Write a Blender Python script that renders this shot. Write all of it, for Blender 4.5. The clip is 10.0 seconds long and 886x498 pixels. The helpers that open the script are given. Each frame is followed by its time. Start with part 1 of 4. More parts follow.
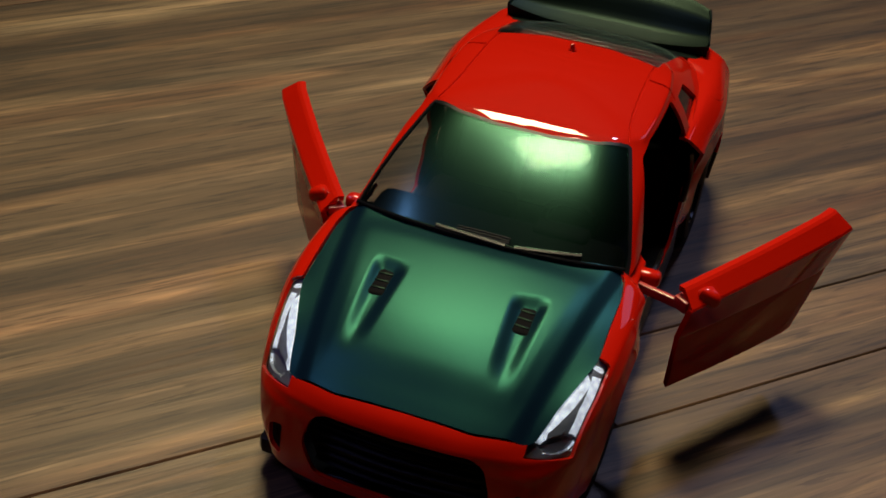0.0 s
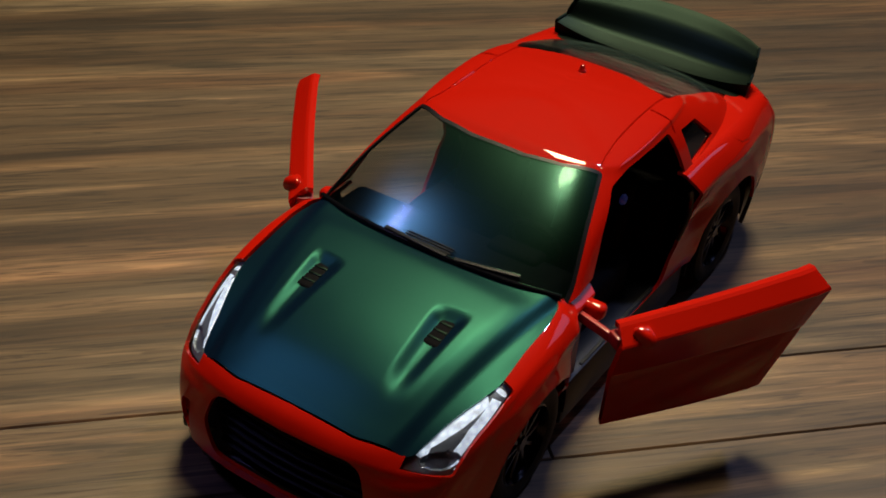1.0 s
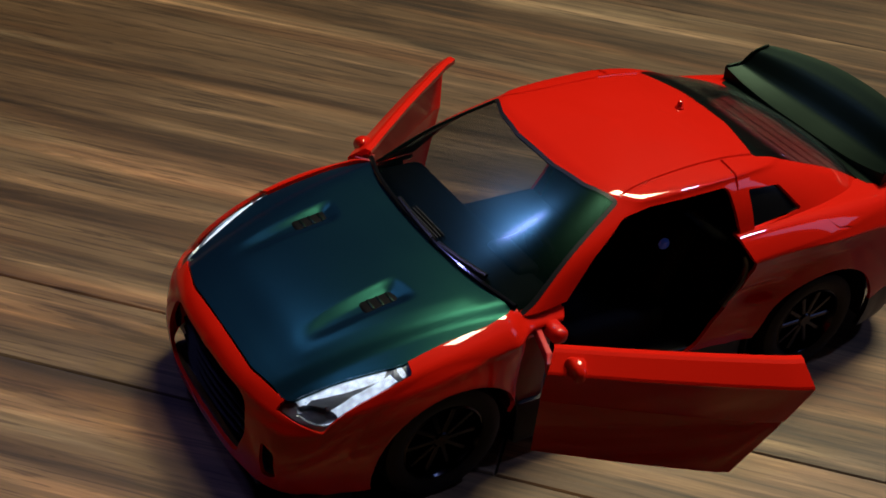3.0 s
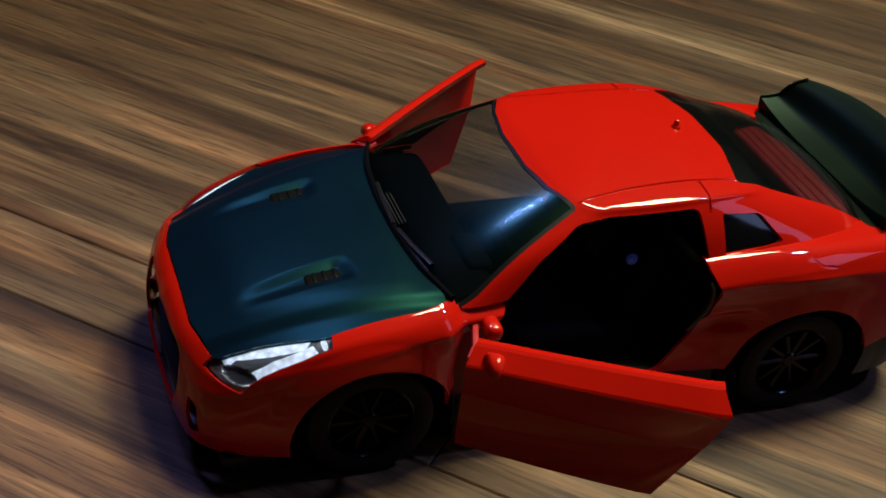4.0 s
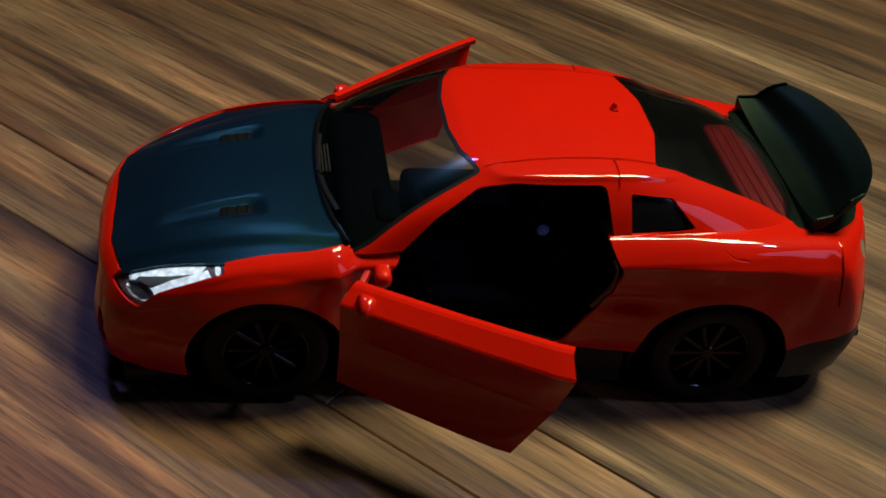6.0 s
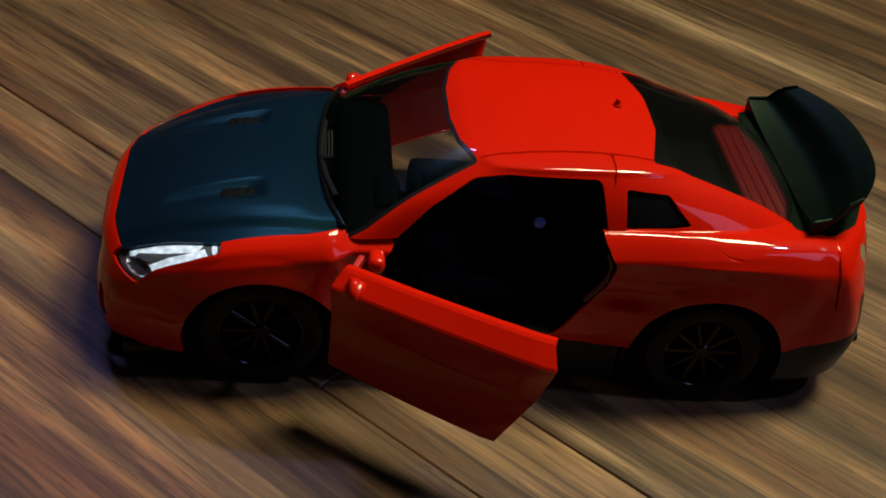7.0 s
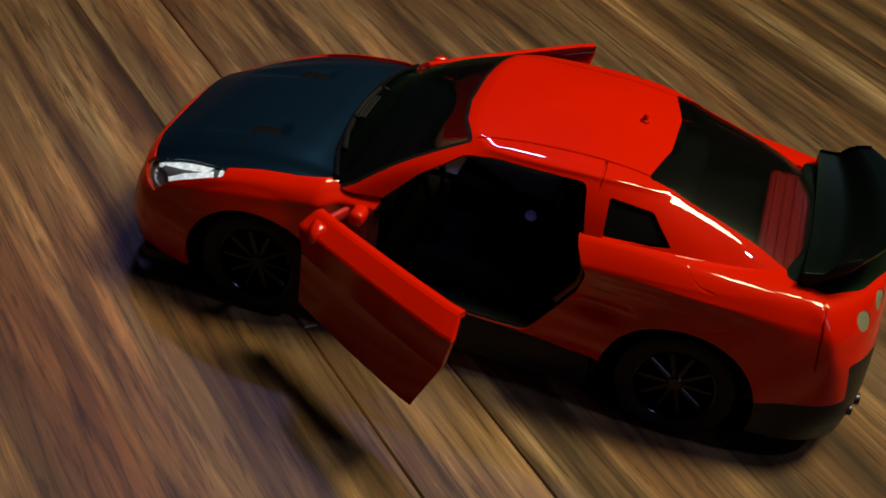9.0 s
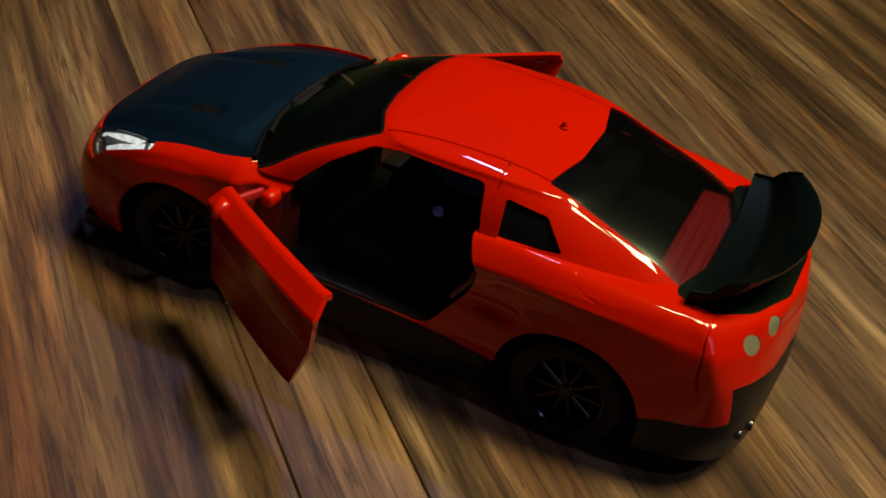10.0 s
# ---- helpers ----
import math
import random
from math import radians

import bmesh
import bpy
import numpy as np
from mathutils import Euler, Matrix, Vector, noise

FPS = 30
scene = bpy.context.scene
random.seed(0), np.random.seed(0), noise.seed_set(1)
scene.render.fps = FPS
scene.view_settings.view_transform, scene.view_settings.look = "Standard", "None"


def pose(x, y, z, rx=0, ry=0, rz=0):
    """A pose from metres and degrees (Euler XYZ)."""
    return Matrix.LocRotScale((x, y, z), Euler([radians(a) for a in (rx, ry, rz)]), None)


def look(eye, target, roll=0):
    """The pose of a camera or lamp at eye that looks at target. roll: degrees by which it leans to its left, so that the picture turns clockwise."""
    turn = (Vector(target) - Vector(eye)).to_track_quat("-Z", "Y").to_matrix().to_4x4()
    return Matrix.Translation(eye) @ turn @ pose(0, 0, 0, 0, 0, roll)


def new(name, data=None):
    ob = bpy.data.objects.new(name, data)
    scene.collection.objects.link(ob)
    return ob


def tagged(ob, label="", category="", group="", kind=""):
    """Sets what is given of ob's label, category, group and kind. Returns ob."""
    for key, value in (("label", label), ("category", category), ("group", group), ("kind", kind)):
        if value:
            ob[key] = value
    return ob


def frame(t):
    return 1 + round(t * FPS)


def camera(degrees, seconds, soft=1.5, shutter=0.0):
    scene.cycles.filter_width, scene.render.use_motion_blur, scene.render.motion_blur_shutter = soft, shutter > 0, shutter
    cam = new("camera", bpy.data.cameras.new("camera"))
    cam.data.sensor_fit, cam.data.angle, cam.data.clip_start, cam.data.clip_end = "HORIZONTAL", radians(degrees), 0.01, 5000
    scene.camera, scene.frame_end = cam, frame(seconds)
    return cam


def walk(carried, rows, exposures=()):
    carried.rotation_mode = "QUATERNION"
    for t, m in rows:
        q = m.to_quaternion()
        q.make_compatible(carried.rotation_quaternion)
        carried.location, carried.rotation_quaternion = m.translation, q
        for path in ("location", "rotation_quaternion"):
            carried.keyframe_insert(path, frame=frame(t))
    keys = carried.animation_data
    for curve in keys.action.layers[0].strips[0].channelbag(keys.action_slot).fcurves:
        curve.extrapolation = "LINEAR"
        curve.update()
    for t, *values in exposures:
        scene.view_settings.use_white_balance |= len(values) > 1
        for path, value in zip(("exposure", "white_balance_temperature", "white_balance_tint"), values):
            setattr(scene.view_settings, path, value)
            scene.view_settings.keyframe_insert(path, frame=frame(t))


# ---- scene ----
cam = camera(36.0, 10.0, soft=1.7)
S = 1 / 32  # the toy is built in metres of the full-size car and shrunk by this
PATH = [
    (0, (7.094, 1.63, 5.384), (5.518, 1.154, 4.25), 5.1),
    (0.5, (6.714, 2.43, 5.394), (5.204, 1.776, 4.258), 5.3),
    (1, (6.321, 3.154, 5.389), (4.89, 2.341, 4.254), 5.4),
    (1.5, (6.005, 3.72, 5.353), (4.641, 2.796, 4.219), 5.6),
    (2, (5.603, 4.341, 5.289), (4.369, 3.243, 4.162), 6.1),
    (2.5, (5.026, 4.845, 5.282), (3.94, 3.602, 4.153), 6.5),
    (4, (3.178, 6.084, 5.293), (2.532, 4.562, 4.168), 7.5),
    (4.5, (2.572, 6.46, 5.295), (2.038, 4.893, 4.173), 7.3),
    (5, (2.16, 6.746, 5.319), (1.722, 5.15, 4.194), 7.4),
    (5.5, (1.778, 6.895, 5.302), (1.414, 5.28, 4.179), 7.6),
    (7, (1.23, 7.088, 5.337), (0.981, 5.46, 4.201), 8.1),
    (7.5, (0.768, 7.267, 5.18), (0.655, 5.605, 4.073), 8.9),
    (8, (0.227, 7.369, 5.228), (0.253, 5.713, 4.106), 9.6),
    (8.5, (-0.394, 7.393, 5.259), (-0.224, 5.746, 4.137), 9.6),
    (9, (-1.159, 7.304, 5.326), (-0.835, 5.687, 4.194), 9.4),
    (9.5, (-1.862, 7.049, 5.518), (-1.42, 5.487, 4.351), 9.0),
    (10, (-2.552, 6.971, 5.474), (-2.02, 5.418, 4.332), 10.2),
]
walk(cam, [(t, look(Vector(eye) * S, Vector(target) * S, roll)) for t, eye, target, roll in PATH], [(0, -0.05, 6500, 9), (1.5, 0.15, 6100, 9), (2.5, 0.22, 5850, 9), (4.0, 0.26, 5850, 7), (5.5, 0.28, 6100, 5), (7.0, 0.26, 6400, 3), (8.5, 0.22, 6900, 3), (10.0, 0.15, 7600, 3)])

# ---- world and lamps ----
world = bpy.data.worlds.new("room_world")
scene.world = world
world.use_nodes = True
world.node_tree.nodes["Background"].inputs[0].default_value = (1.0, 0.9, 0.8, 1)
world.node_tree.nodes["Background"].inputs[1].default_value = 0.01


def area_lamp(name, eye, target, width, height, watts, colour, roll=0, spread=180):
    data = bpy.data.lights.new(name, "AREA")
    data.shape, data.size, data.size_y, data.energy, data.color = "RECTANGLE", width, height, watts, colour
    data.spread = radians(spread)
    ob = new(name, data)
    ob.matrix_world = look(eye, target, roll)
    return ob


area_lamp("warm_ceiling_light", (-0.96, -0.44, 2.05), (0.05, 0.05, 0), 0.52, 0.42, 3.4, (1.0, 0.84, 0.47), spread=46)
area_lamp("overhead_light", (-0.46, -0.24, 2.06), (0.05, 0.05, 0), 0.36, 0.30, 1.1, (1.0, 0.85, 0.54), spread=46)
area_lamp("white_ceiling_light", (-1.38, 0.25, 2.02), (0, 0, 0), 0.13, 0.10, 0.50, (0.48, 0.56, 1.0), spread=40)
area_lamp("blue_panel_light", (0.26, -0.60, 1.00), (0.03, 0, 0.03), 0.03, 0.19, 0.030, (0.38, 0.36, 1.0), roll=58, spread=18)
area_lamp("cool_window_light", (-1.25, 0.85, 0.95), (0, 0, 0.03), 0.45, 0.60, 1.1, (0.50, 0.58, 1.0))


# ---- materials ----
def material(name, colour, rough=0.5, metal=0.0, coat=0.0, grain=0.0, grain_scale=400.0, bump=0.0, ior=1.5, vary=0.0, coat_rough=0.03):
    m = bpy.data.materials.new(name)
    m.use_nodes = True
    nt = m.node_tree
    b = nt.nodes["Principled BSDF"]
    b.inputs["Base Color"].default_value = (*colour, 1)
    b.inputs["Roughness"].default_value = rough
    b.inputs["Metallic"].default_value = metal
    b.inputs["IOR"].default_value = ior
    b.inputs["Coat Weight"].default_value = coat
    b.inputs["Coat Roughness"].default_value = coat_rough
    if grain or bump or vary:
        geo = nt.nodes.new("ShaderNodeTexCoord")
        tex = nt.nodes.new("ShaderNodeTexNoise")
        tex.inputs["Scale"].default_value = grain_scale
        tex.inputs["Detail"].default_value = 6
        nt.links.new(geo.outputs["Object"], tex.inputs["Vector"])
        big = nt.nodes.new("ShaderNodeTexNoise")
        big.inputs["Scale"].default_value = grain_scale / 14
        big.inputs["Detail"].default_value = 3
        nt.links.new(geo.outputs["Object"], big.inputs["Vector"])
        if vary:
            mix = nt.nodes.new("ShaderNodeMix")
            mix.data_type = "RGBA"
            mix.blend_type = "MULTIPLY"
            mix.inputs[0].default_value = vary
            mix.inputs[6].default_value = (*colour, 1)
            nt.links.new(big.outputs["Fac"], mix.inputs[7])
            nt.links.new(mix.outputs[2], b.inputs["Base Color"])
        if grain:
            span = nt.nodes.new("ShaderNodeMapRange")
            span.inputs["To Min"].default_value = max(rough - grain, 0.02)
            span.inputs["To Max"].default_value = rough + grain
            nt.links.new(big.outputs["Fac"], span.inputs["Value"])
            nt.links.new(span.outputs["Result"], b.inputs["Roughness"])
        if bump:
            bp = nt.nodes.new("ShaderNodeBump")
            bp.inputs["Strength"].default_value = bump
            bp.inputs["Distance"].default_value = 0.0004
            nt.links.new(tex.outputs["Fac"], bp.inputs["Height"])
            nt.links.new(bp.outputs["Normal"], b.inputs["Normal"])
    return m


def glass(name, colour, rough=0.02, thin=0.35, sheen=(1, 1, 1), clear_rough=0.0, clear_share=0.0):
    """Thin tinted glass; its gloss is a hazy film and, by clear_share, a sharper top coat."""
    m = bpy.data.materials.new(name)
    m.use_nodes = True
    nt = m.node_tree
    for n in list(nt.nodes):
        nt.nodes.remove(n)
    out = nt.nodes.new("ShaderNodeOutputMaterial")
    clear = nt.nodes.new("ShaderNodeBsdfTransparent")
    clear.inputs[0].default_value = (*colour, 1)
    shine = nt.nodes.new("ShaderNodeBsdfGlossy")
    shine.inputs["Color"].default_value = (*sheen, 1)
    shine.inputs["Roughness"].default_value = rough
    face = nt.nodes.new("ShaderNodeLayerWeight")
    face.inputs["Blend"].default_value = 0.5
    power = nt.nodes.new("ShaderNodeMath")
    power.operation = "POWER"
    power.inputs[1].default_value = 4.0
    nt.links.new(face.outputs["Facing"], power.inputs[0])
    fres = nt.nodes.new("ShaderNodeMath")
    fres.operation = "MULTIPLY_ADD"
    fres.inputs[1].default_value = 0.55
    fres.inputs[2].default_value = thin
    nt.links.new(power.outputs[0], fres.inputs[0])
    mix = nt.nodes.new("ShaderNodeMixShader")
    nt.links.new(fres.outputs[0], mix.inputs[0])
    nt.links.new(clear.outputs[0], mix.inputs[1])
    gloss = shine.outputs[0]
    if clear_share:
        coat = nt.nodes.new("ShaderNodeBsdfGlossy")
        coat.inputs["Roughness"].default_value = clear_rough
        blend = nt.nodes.new("ShaderNodeMixShader")
        blend.inputs[0].default_value = clear_share
        nt.links.new(shine.outputs[0], blend.inputs[1])
        nt.links.new(coat.outputs[0], blend.inputs[2])
        gloss = blend.outputs[0]
    nt.links.new(gloss, mix.inputs[2])
    nt.links.new(mix.outputs[0], out.inputs[0])
    return m


RED = material("red_gloss_paint", (0.43, 0.0062, 0.0006), 0.5, 0.0, 0.8, 0.05, 900, 0.006, coat_rough=0.025)
RED.node_tree.nodes["Principled BSDF"].inputs["Specular IOR Level"].default_value = 0.02
TAIL = material("grey_green_lamp_plastic", (0.16, 0.17, 0.11), 0.35, 0, 0.3, 0.1, 500)
# the body's red, darkened for the shade in the door gap
SHADED_RED = material("shaded_red_plastic", (0.07, 0.005, 0.004), 0.5, 0, 0.2, 0.08, 500, 0.05)
RED_INNER = material("red_bare_plastic", (0.34, 0.009, 0.007), 0.45, 0, 0.3, 0.08, 500, 0.05)
FILM = material("colour_shift_satin_film", (0.0056, 0.0272, 0.0196), 0.35, 1.0, 0.0, 0.05, 700, 0.03, vary=0.3)
nt = FILM.node_tree
under = nt.nodes.new("ShaderNodeBsdfDiffuse")
place = nt.nodes.new("ShaderNodeTexCoord")
cells = nt.nodes.new("ShaderNodeTexVoronoi")
cells.inputs["Scale"].default_value = 75
nt.links.new(place.outputs["Object"], cells.inputs["Vector"])
dust = nt.nodes.new("ShaderNodeValToRGB")  # a few pale specks of dust on the navy ground
dust.color_ramp.elements[0].position, dust.color_ramp.elements[0].color = 0.022, (0.45, 0.45, 0.42, 1)
dust.color_ramp.elements[1].position, dust.color_ramp.elements[1].color = 0.030, (0.0015, 0.0046, 0.0130, 1)
nt.links.new(cells.outputs["Distance"], dust.inputs[0])
nt.links.new(dust.outputs[0], under.inputs["Color"])
both = nt.nodes.new("ShaderNodeAddShader")
nt.links.new(nt.nodes["Principled BSDF"].outputs[0], both.inputs[0])
nt.links.new(under.outputs[0], both.inputs[1])
nt.links.new(both.outputs[0], nt.nodes["Material Output"].inputs[0])
FILM_DARK = material("dark_green_satin_film", (0.0032, 0.0108, 0.0068), 0.46, 0.9, 0.0, 0.06, 700, 0.03, vary=0.3)
BLACK = material("black_plastic", (0.005, 0.005, 0.006), 0.38, 0, 0.0, 0.1, 600, 0.08)
MATT = material("matt_black_plastic", (0.004, 0.004, 0.004), 0.7, 0, 0.0, 0.1, 600, 0.1)
RUBBER = material("black_rubber", (0.003, 0.003, 0.003), 0.6, 0, 0, 0.1, 900, 0.15)
RIM = material("dark_chrome", (0.030, 0.031, 0.039), 0.20, 1.0, 0, 0.06, 500)
STEEL = material("dull_steel", (0.07, 0.07, 0.07), 0.35, 1.0, 0, 0.08, 500)
# blacker, duller than MATT: the shade of cabin and hollows is in this colour
INSIDE = material("shaded_black_trim", (0.0022, 0.0022, 0.0025), 0.75, 0, 0, 0.1, 500, 0.08)
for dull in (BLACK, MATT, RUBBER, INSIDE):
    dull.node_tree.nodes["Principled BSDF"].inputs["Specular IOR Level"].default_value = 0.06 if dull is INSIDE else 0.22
BLUE = material("blue_cabin_led", (0.04, 0.08, 0.45), 0.35, 0, 0.4)
BLUE.node_tree.nodes["Principled BSDF"].inputs["Emission Color"].default_value = (0.12, 0.22, 1.0, 1)
BLUE.node_tree.nodes["Principled BSDF"].inputs["Emission Strength"].default_value = 0.018
GLOSS_BLACK = material("gloss_black_plastic", (0.004, 0.004, 0.005), 0.12, 0, 0.3)
WIND = glass("tinted_windscreen_film", (0.68, 0.70, 0.73), 0.22, 0.066, (0.19, 0.54, 0.37), 0.10, 0.11)
REAR_GLASS = glass("smoked_rear_window", (0.72, 0.72, 0.74), 0.17, 0.05, (0.80, 1.0, 1.0))
CLEAR = glass("clear_lamp_lens", (0.92, 0.94, 0.97), 0.02, 0.04)
HOUSING = material("lamp_housing", (0.34, 0.37, 0.43), 0.36, 0.6, 0, 0.1, 900, 0.5, vary=0.6)
# the lamps' light is put into the reflector bands as glow, patterned by facet
REFLECTOR_GLOW = material("reflector_glow", (0.60, 0.63, 0.68), 0.45, 0.2, 0, 0.1, 900, 0.4)
REFLECTOR_GLOW.node_tree.nodes["Principled BSDF"].inputs["Emission Color"].default_value = (0.8, 0.9, 1.0, 1)
nt = REFLECTOR_GLOW.node_tree
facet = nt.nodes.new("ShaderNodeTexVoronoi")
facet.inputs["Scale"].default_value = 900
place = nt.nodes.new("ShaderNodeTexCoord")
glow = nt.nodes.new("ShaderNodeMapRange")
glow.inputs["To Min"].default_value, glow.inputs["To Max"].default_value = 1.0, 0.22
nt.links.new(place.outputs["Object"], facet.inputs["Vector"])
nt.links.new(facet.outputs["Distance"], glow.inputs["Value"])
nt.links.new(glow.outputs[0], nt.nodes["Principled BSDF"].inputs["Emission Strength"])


def wood_material():
    m = bpy.data.materials.new("laminate_wood")
    m.use_nodes = True
    nt = m.node_tree
    b = nt.nodes["Principled BSDF"]
    tc = nt.nodes.new("ShaderNodeTexCoord")
    info = nt.nodes.new("ShaderNodeObjectInfo")
    add = nt.nodes.new("ShaderNodeVectorMath")
    add.operation = "MULTIPLY_ADD"
    add.inputs[1].default_value = (1, 1, 1)
    comb = nt.nodes.new("ShaderNodeCombineXYZ")
    mul = nt.nodes.new("ShaderNodeMath")
    mul.operation = "MULTIPLY"
    mul.inputs[1].default_value = 7.0
    nt.links.new(info.outputs["Random"], mul.inputs[0])
    nt.links.new(mul.outputs[0], comb.inputs[0])
    nt.links.new(mul.outputs[0], comb.inputs[1])
    nt.links.new(tc.outputs["Object"], add.inputs[0])
    nt.links.new(comb.outputs[0], add.inputs[2])

    def noise_at(scale, detail, stretch, rough=0.6, warp=0.0):
        mp = nt.nodes.new("ShaderNodeMapping")
        mp.inputs["Scale"].default_value = stretch
        nt.links.new(add.outputs[0], mp.inputs[0])
        n = nt.nodes.new("ShaderNodeTexNoise")
        n.inputs["Scale"].default_value = scale
        n.inputs["Detail"].default_value = detail
        n.inputs["Roughness"].default_value = rough
        n.inputs["Distortion"].default_value = warp
        nt.links.new(mp.outputs[0], n.inputs["Vector"])
        return n.outputs["Fac"]

    def ramp(fac, stops):
        r = nt.nodes.new("ShaderNodeValToRGB")
        while len(r.color_ramp.elements) < len(stops):
            r.color_ramp.elements.new(0.5)
        for e, (p, c) in zip(r.color_ramp.elements, stops):
            e.position, e.color = p, (*c, 1)
        nt.links.new(fac, r.inputs[0])
        return r.outputs["Color"]

    def mixed(kind, fac, a, c):
        mx = nt.nodes.new("ShaderNodeMix")
        mx.data_type, mx.blend_type = "RGBA", kind
        mx.inputs[0].default_value = fac
        nt.links.new(a, mx.inputs[6])
        nt.links.new(c, mx.inputs[7])
        return mx.outputs[2]

    broad = ramp(noise_at(30, 6, (0.10, 1, 1), 0.62, 1.2), [(0.30, (0.027, 0.0115, 0.0054)), (0.42, (0.056, 0.0288, 0.0135)), (0.55, (0.090, 0.0545, 0.0300)), (0.70, (0.147, 0.104, 0.066))])
    hue = ramp(noise_at(42, 3, (0.10, 1, 1), 0.5, 0.6), [(0.34, (1.12, 0.92, 0.76)), (0.48, (0.98, 1.0, 0.92)), (0.66, (0.97, 1.0, 0.98))])
    band = ramp(noise_at(85, 3.5, (0.055, 1, 1), 0.55, 1.0), [(0.36, (0.34, 0.29, 0.26)), (0.44, (0.80, 0.76, 0.72)), (0.54, (1.04, 1.03, 1.01)), (0.58, (1.55, 1.53, 1.48)), (0.64, (2.0, 1.97, 1.9))])
    fine = ramp(noise_at(300, 6, (0.055, 1, 1), 0.65, 1.6), [(0.38, (0.30, 0.25, 0.20)), (0.45, (0.86, 0.84, 0.82)), (0.58, (1.12, 1.11, 1.08)), (0.66, (1.45, 1.43, 1.38))])
    pores = ramp(noise_at(760, 3, (0.045, 1, 1), 0.6, 1.2), [(0.37, (0.30, 0.22, 0.17)), (0.43, (0.95, 0.94, 0.93)), (0.58, (1.06, 1.06, 1.05)), (0.64, (1.55, 1.52, 1.45))])
    patch = ramp(noise_at(9, 3, (0.35, 1, 1)), [(0.30, (0.72, 0.68, 0.64)), (0.70, (1.12, 1.10, 1.08))])
    col = mixed("MULTIPLY", 0.95, broad, hue)
    col = mixed("MULTIPLY", 0.85, col, band)
    col = mixed("MULTIPLY", 0.66, col, fine)
    col = mixed("MULTIPLY", 0.72, col, pores)
    col = mixed("MULTIPLY", 0.8, col, patch)
    nt.links.new(col, b.inputs["Base Color"])
    rg = nt.nodes.new("ShaderNodeMapRange")
    rg.inputs["To Min"].default_value, rg.inputs["To Max"].default_value = 0.40, 0.58
    nt.links.new(noise_at(260, 4, (0.08, 1, 1)), rg.inputs["Value"])
    nt.links.new(rg.outputs[0], b.inputs["Roughness"])
    b.inputs["Specular IOR Level"].default_value = 0.35
    bp = nt.nodes.new("ShaderNodeBump")
    bp.inputs["Strength"].default_value, bp.inputs["Distance"].default_value = 0.25, 0.0003
    nt.links.new(noise_at(900, 5, (0.04, 1, 1)), bp.inputs["Height"])
    nt.links.new(bp.outputs[0], b.inputs["Normal"])
    return m


WOOD = wood_material()
WALL = material("painted_wall", (0.06, 0.05, 0.04), 0.8, 0, 0, 0.05, 60, 0.1, vary=0.2)
CEIL = material("ceiling_paint", (0.07, 0.064, 0.055), 0.85, 0, 0, 0.05, 60, 0.1, vary=0.1)
JOINT = material("plank_joint", (0.03, 0.018, 0.01), 0.8)


# ---- building helpers ----
def finish(ob, mat, smooth=35):
    ob.data.materials.append(mat)
    for p in ob.data.polygons:
        p.use_smooth = True
    ob.data.set_sharp_from_angle(angle=radians(smooth))
    return ob


def part(name, bm, mat, parent=None, label="", scale=S, smooth=35):
    """Links a bmesh as one mesh object under its parent, shrunk to the toy's size."""
    bmesh.ops.recalc_face_normals(bm, faces=bm.faces)
    bmesh.ops.scale(bm, vec=(scale,) * 3, verts=bm.verts)
    me = bpy.data.meshes.new(name)
    bm.to_mesh(me)
    bm.free()
    ob = new(name, me)
    finish(ob, mat, smooth)
    if parent:
        ob.parent = parent
    if label:
        ob["label"] = label
    return ob


def spline(points, n):
    """Catmull-Rom through points (any dimension), n samples, even in the parameter."""
    p = np.array(points, float)
    p = np.concatenate([[2 * p[0] - p[1]], p, [2 * p[-1] - p[-2]]])
    t = np.linspace(0, len(points) - 1, n)
    i = np.minimum(t.astype(int), len(points) - 2)
    f = (t - i).reshape((-1,) + (1,) * (p.ndim - 1))
    a, b, c, d = p[i], p[i + 1], p[i + 2], p[i + 3]
    return 0.5 * (2 * b + (c - a) * f + (2 * a - 5 * b + 4 * c - d) * f**2 + (3 * b - a - 3 * c + d) * f**3)


def grid_mesh(pts, bm=None, close=False):
    """A bmesh of quads from an array of rows and columns of points."""
    bm = bm or bmesh.new()
    vs = [[bm.verts.new(p) for p in row] for row in pts]
    cols = len(vs[0])
    for i in range(len(vs) - 1):
        for j in range(cols - 0 if close else cols - 1):
            k = (j + 1) % cols
            quad = [vs[i][j], vs[i + 1][j], vs[i + 1][k], vs[i][k]]
            bm.faces.new(quad)
    return bm


def loft(rails, nu, nv):
    along = np.array([spline(r, nu) for r in rails])
    return spline(along, nv)


def inside(poly, x, y):
    hit = False
    for (x0, y0), (x1, y1) in zip(poly, poly[1:] + poly[:1]):
        if (y0 > y) != (y1 > y) and x < (x1 - x0) * (y - y0) / (y1 - y0) + x0:
            hit = not hit
    return hit


def smooth_step(a, b, x):
    f = min(max((x - a) / (b - a), 0), 1)
    return f * f * (3 - 2 * f)


def rounded(poly, r=0.03, n=4):
    """The polygon with each corner cut to a small arc."""
    out = []
    for k, p in enumerate(poly):
        a, b, c = Vector(poly[k - 1]), Vector(p), Vector(poly[(k + 1) % len(poly)])
        u, v = (a - b), (c - b)
        ra = min(r, u.length * 0.45, v.length * 0.45)
        s, e = b + u.normalized() * ra, b + v.normalized() * ra
        for i in range(n + 1):
            f = i / n
            out.append(tuple((1 - f) ** 2 * s + 2 * f * (1 - f) * b + f * f * e))
    return out


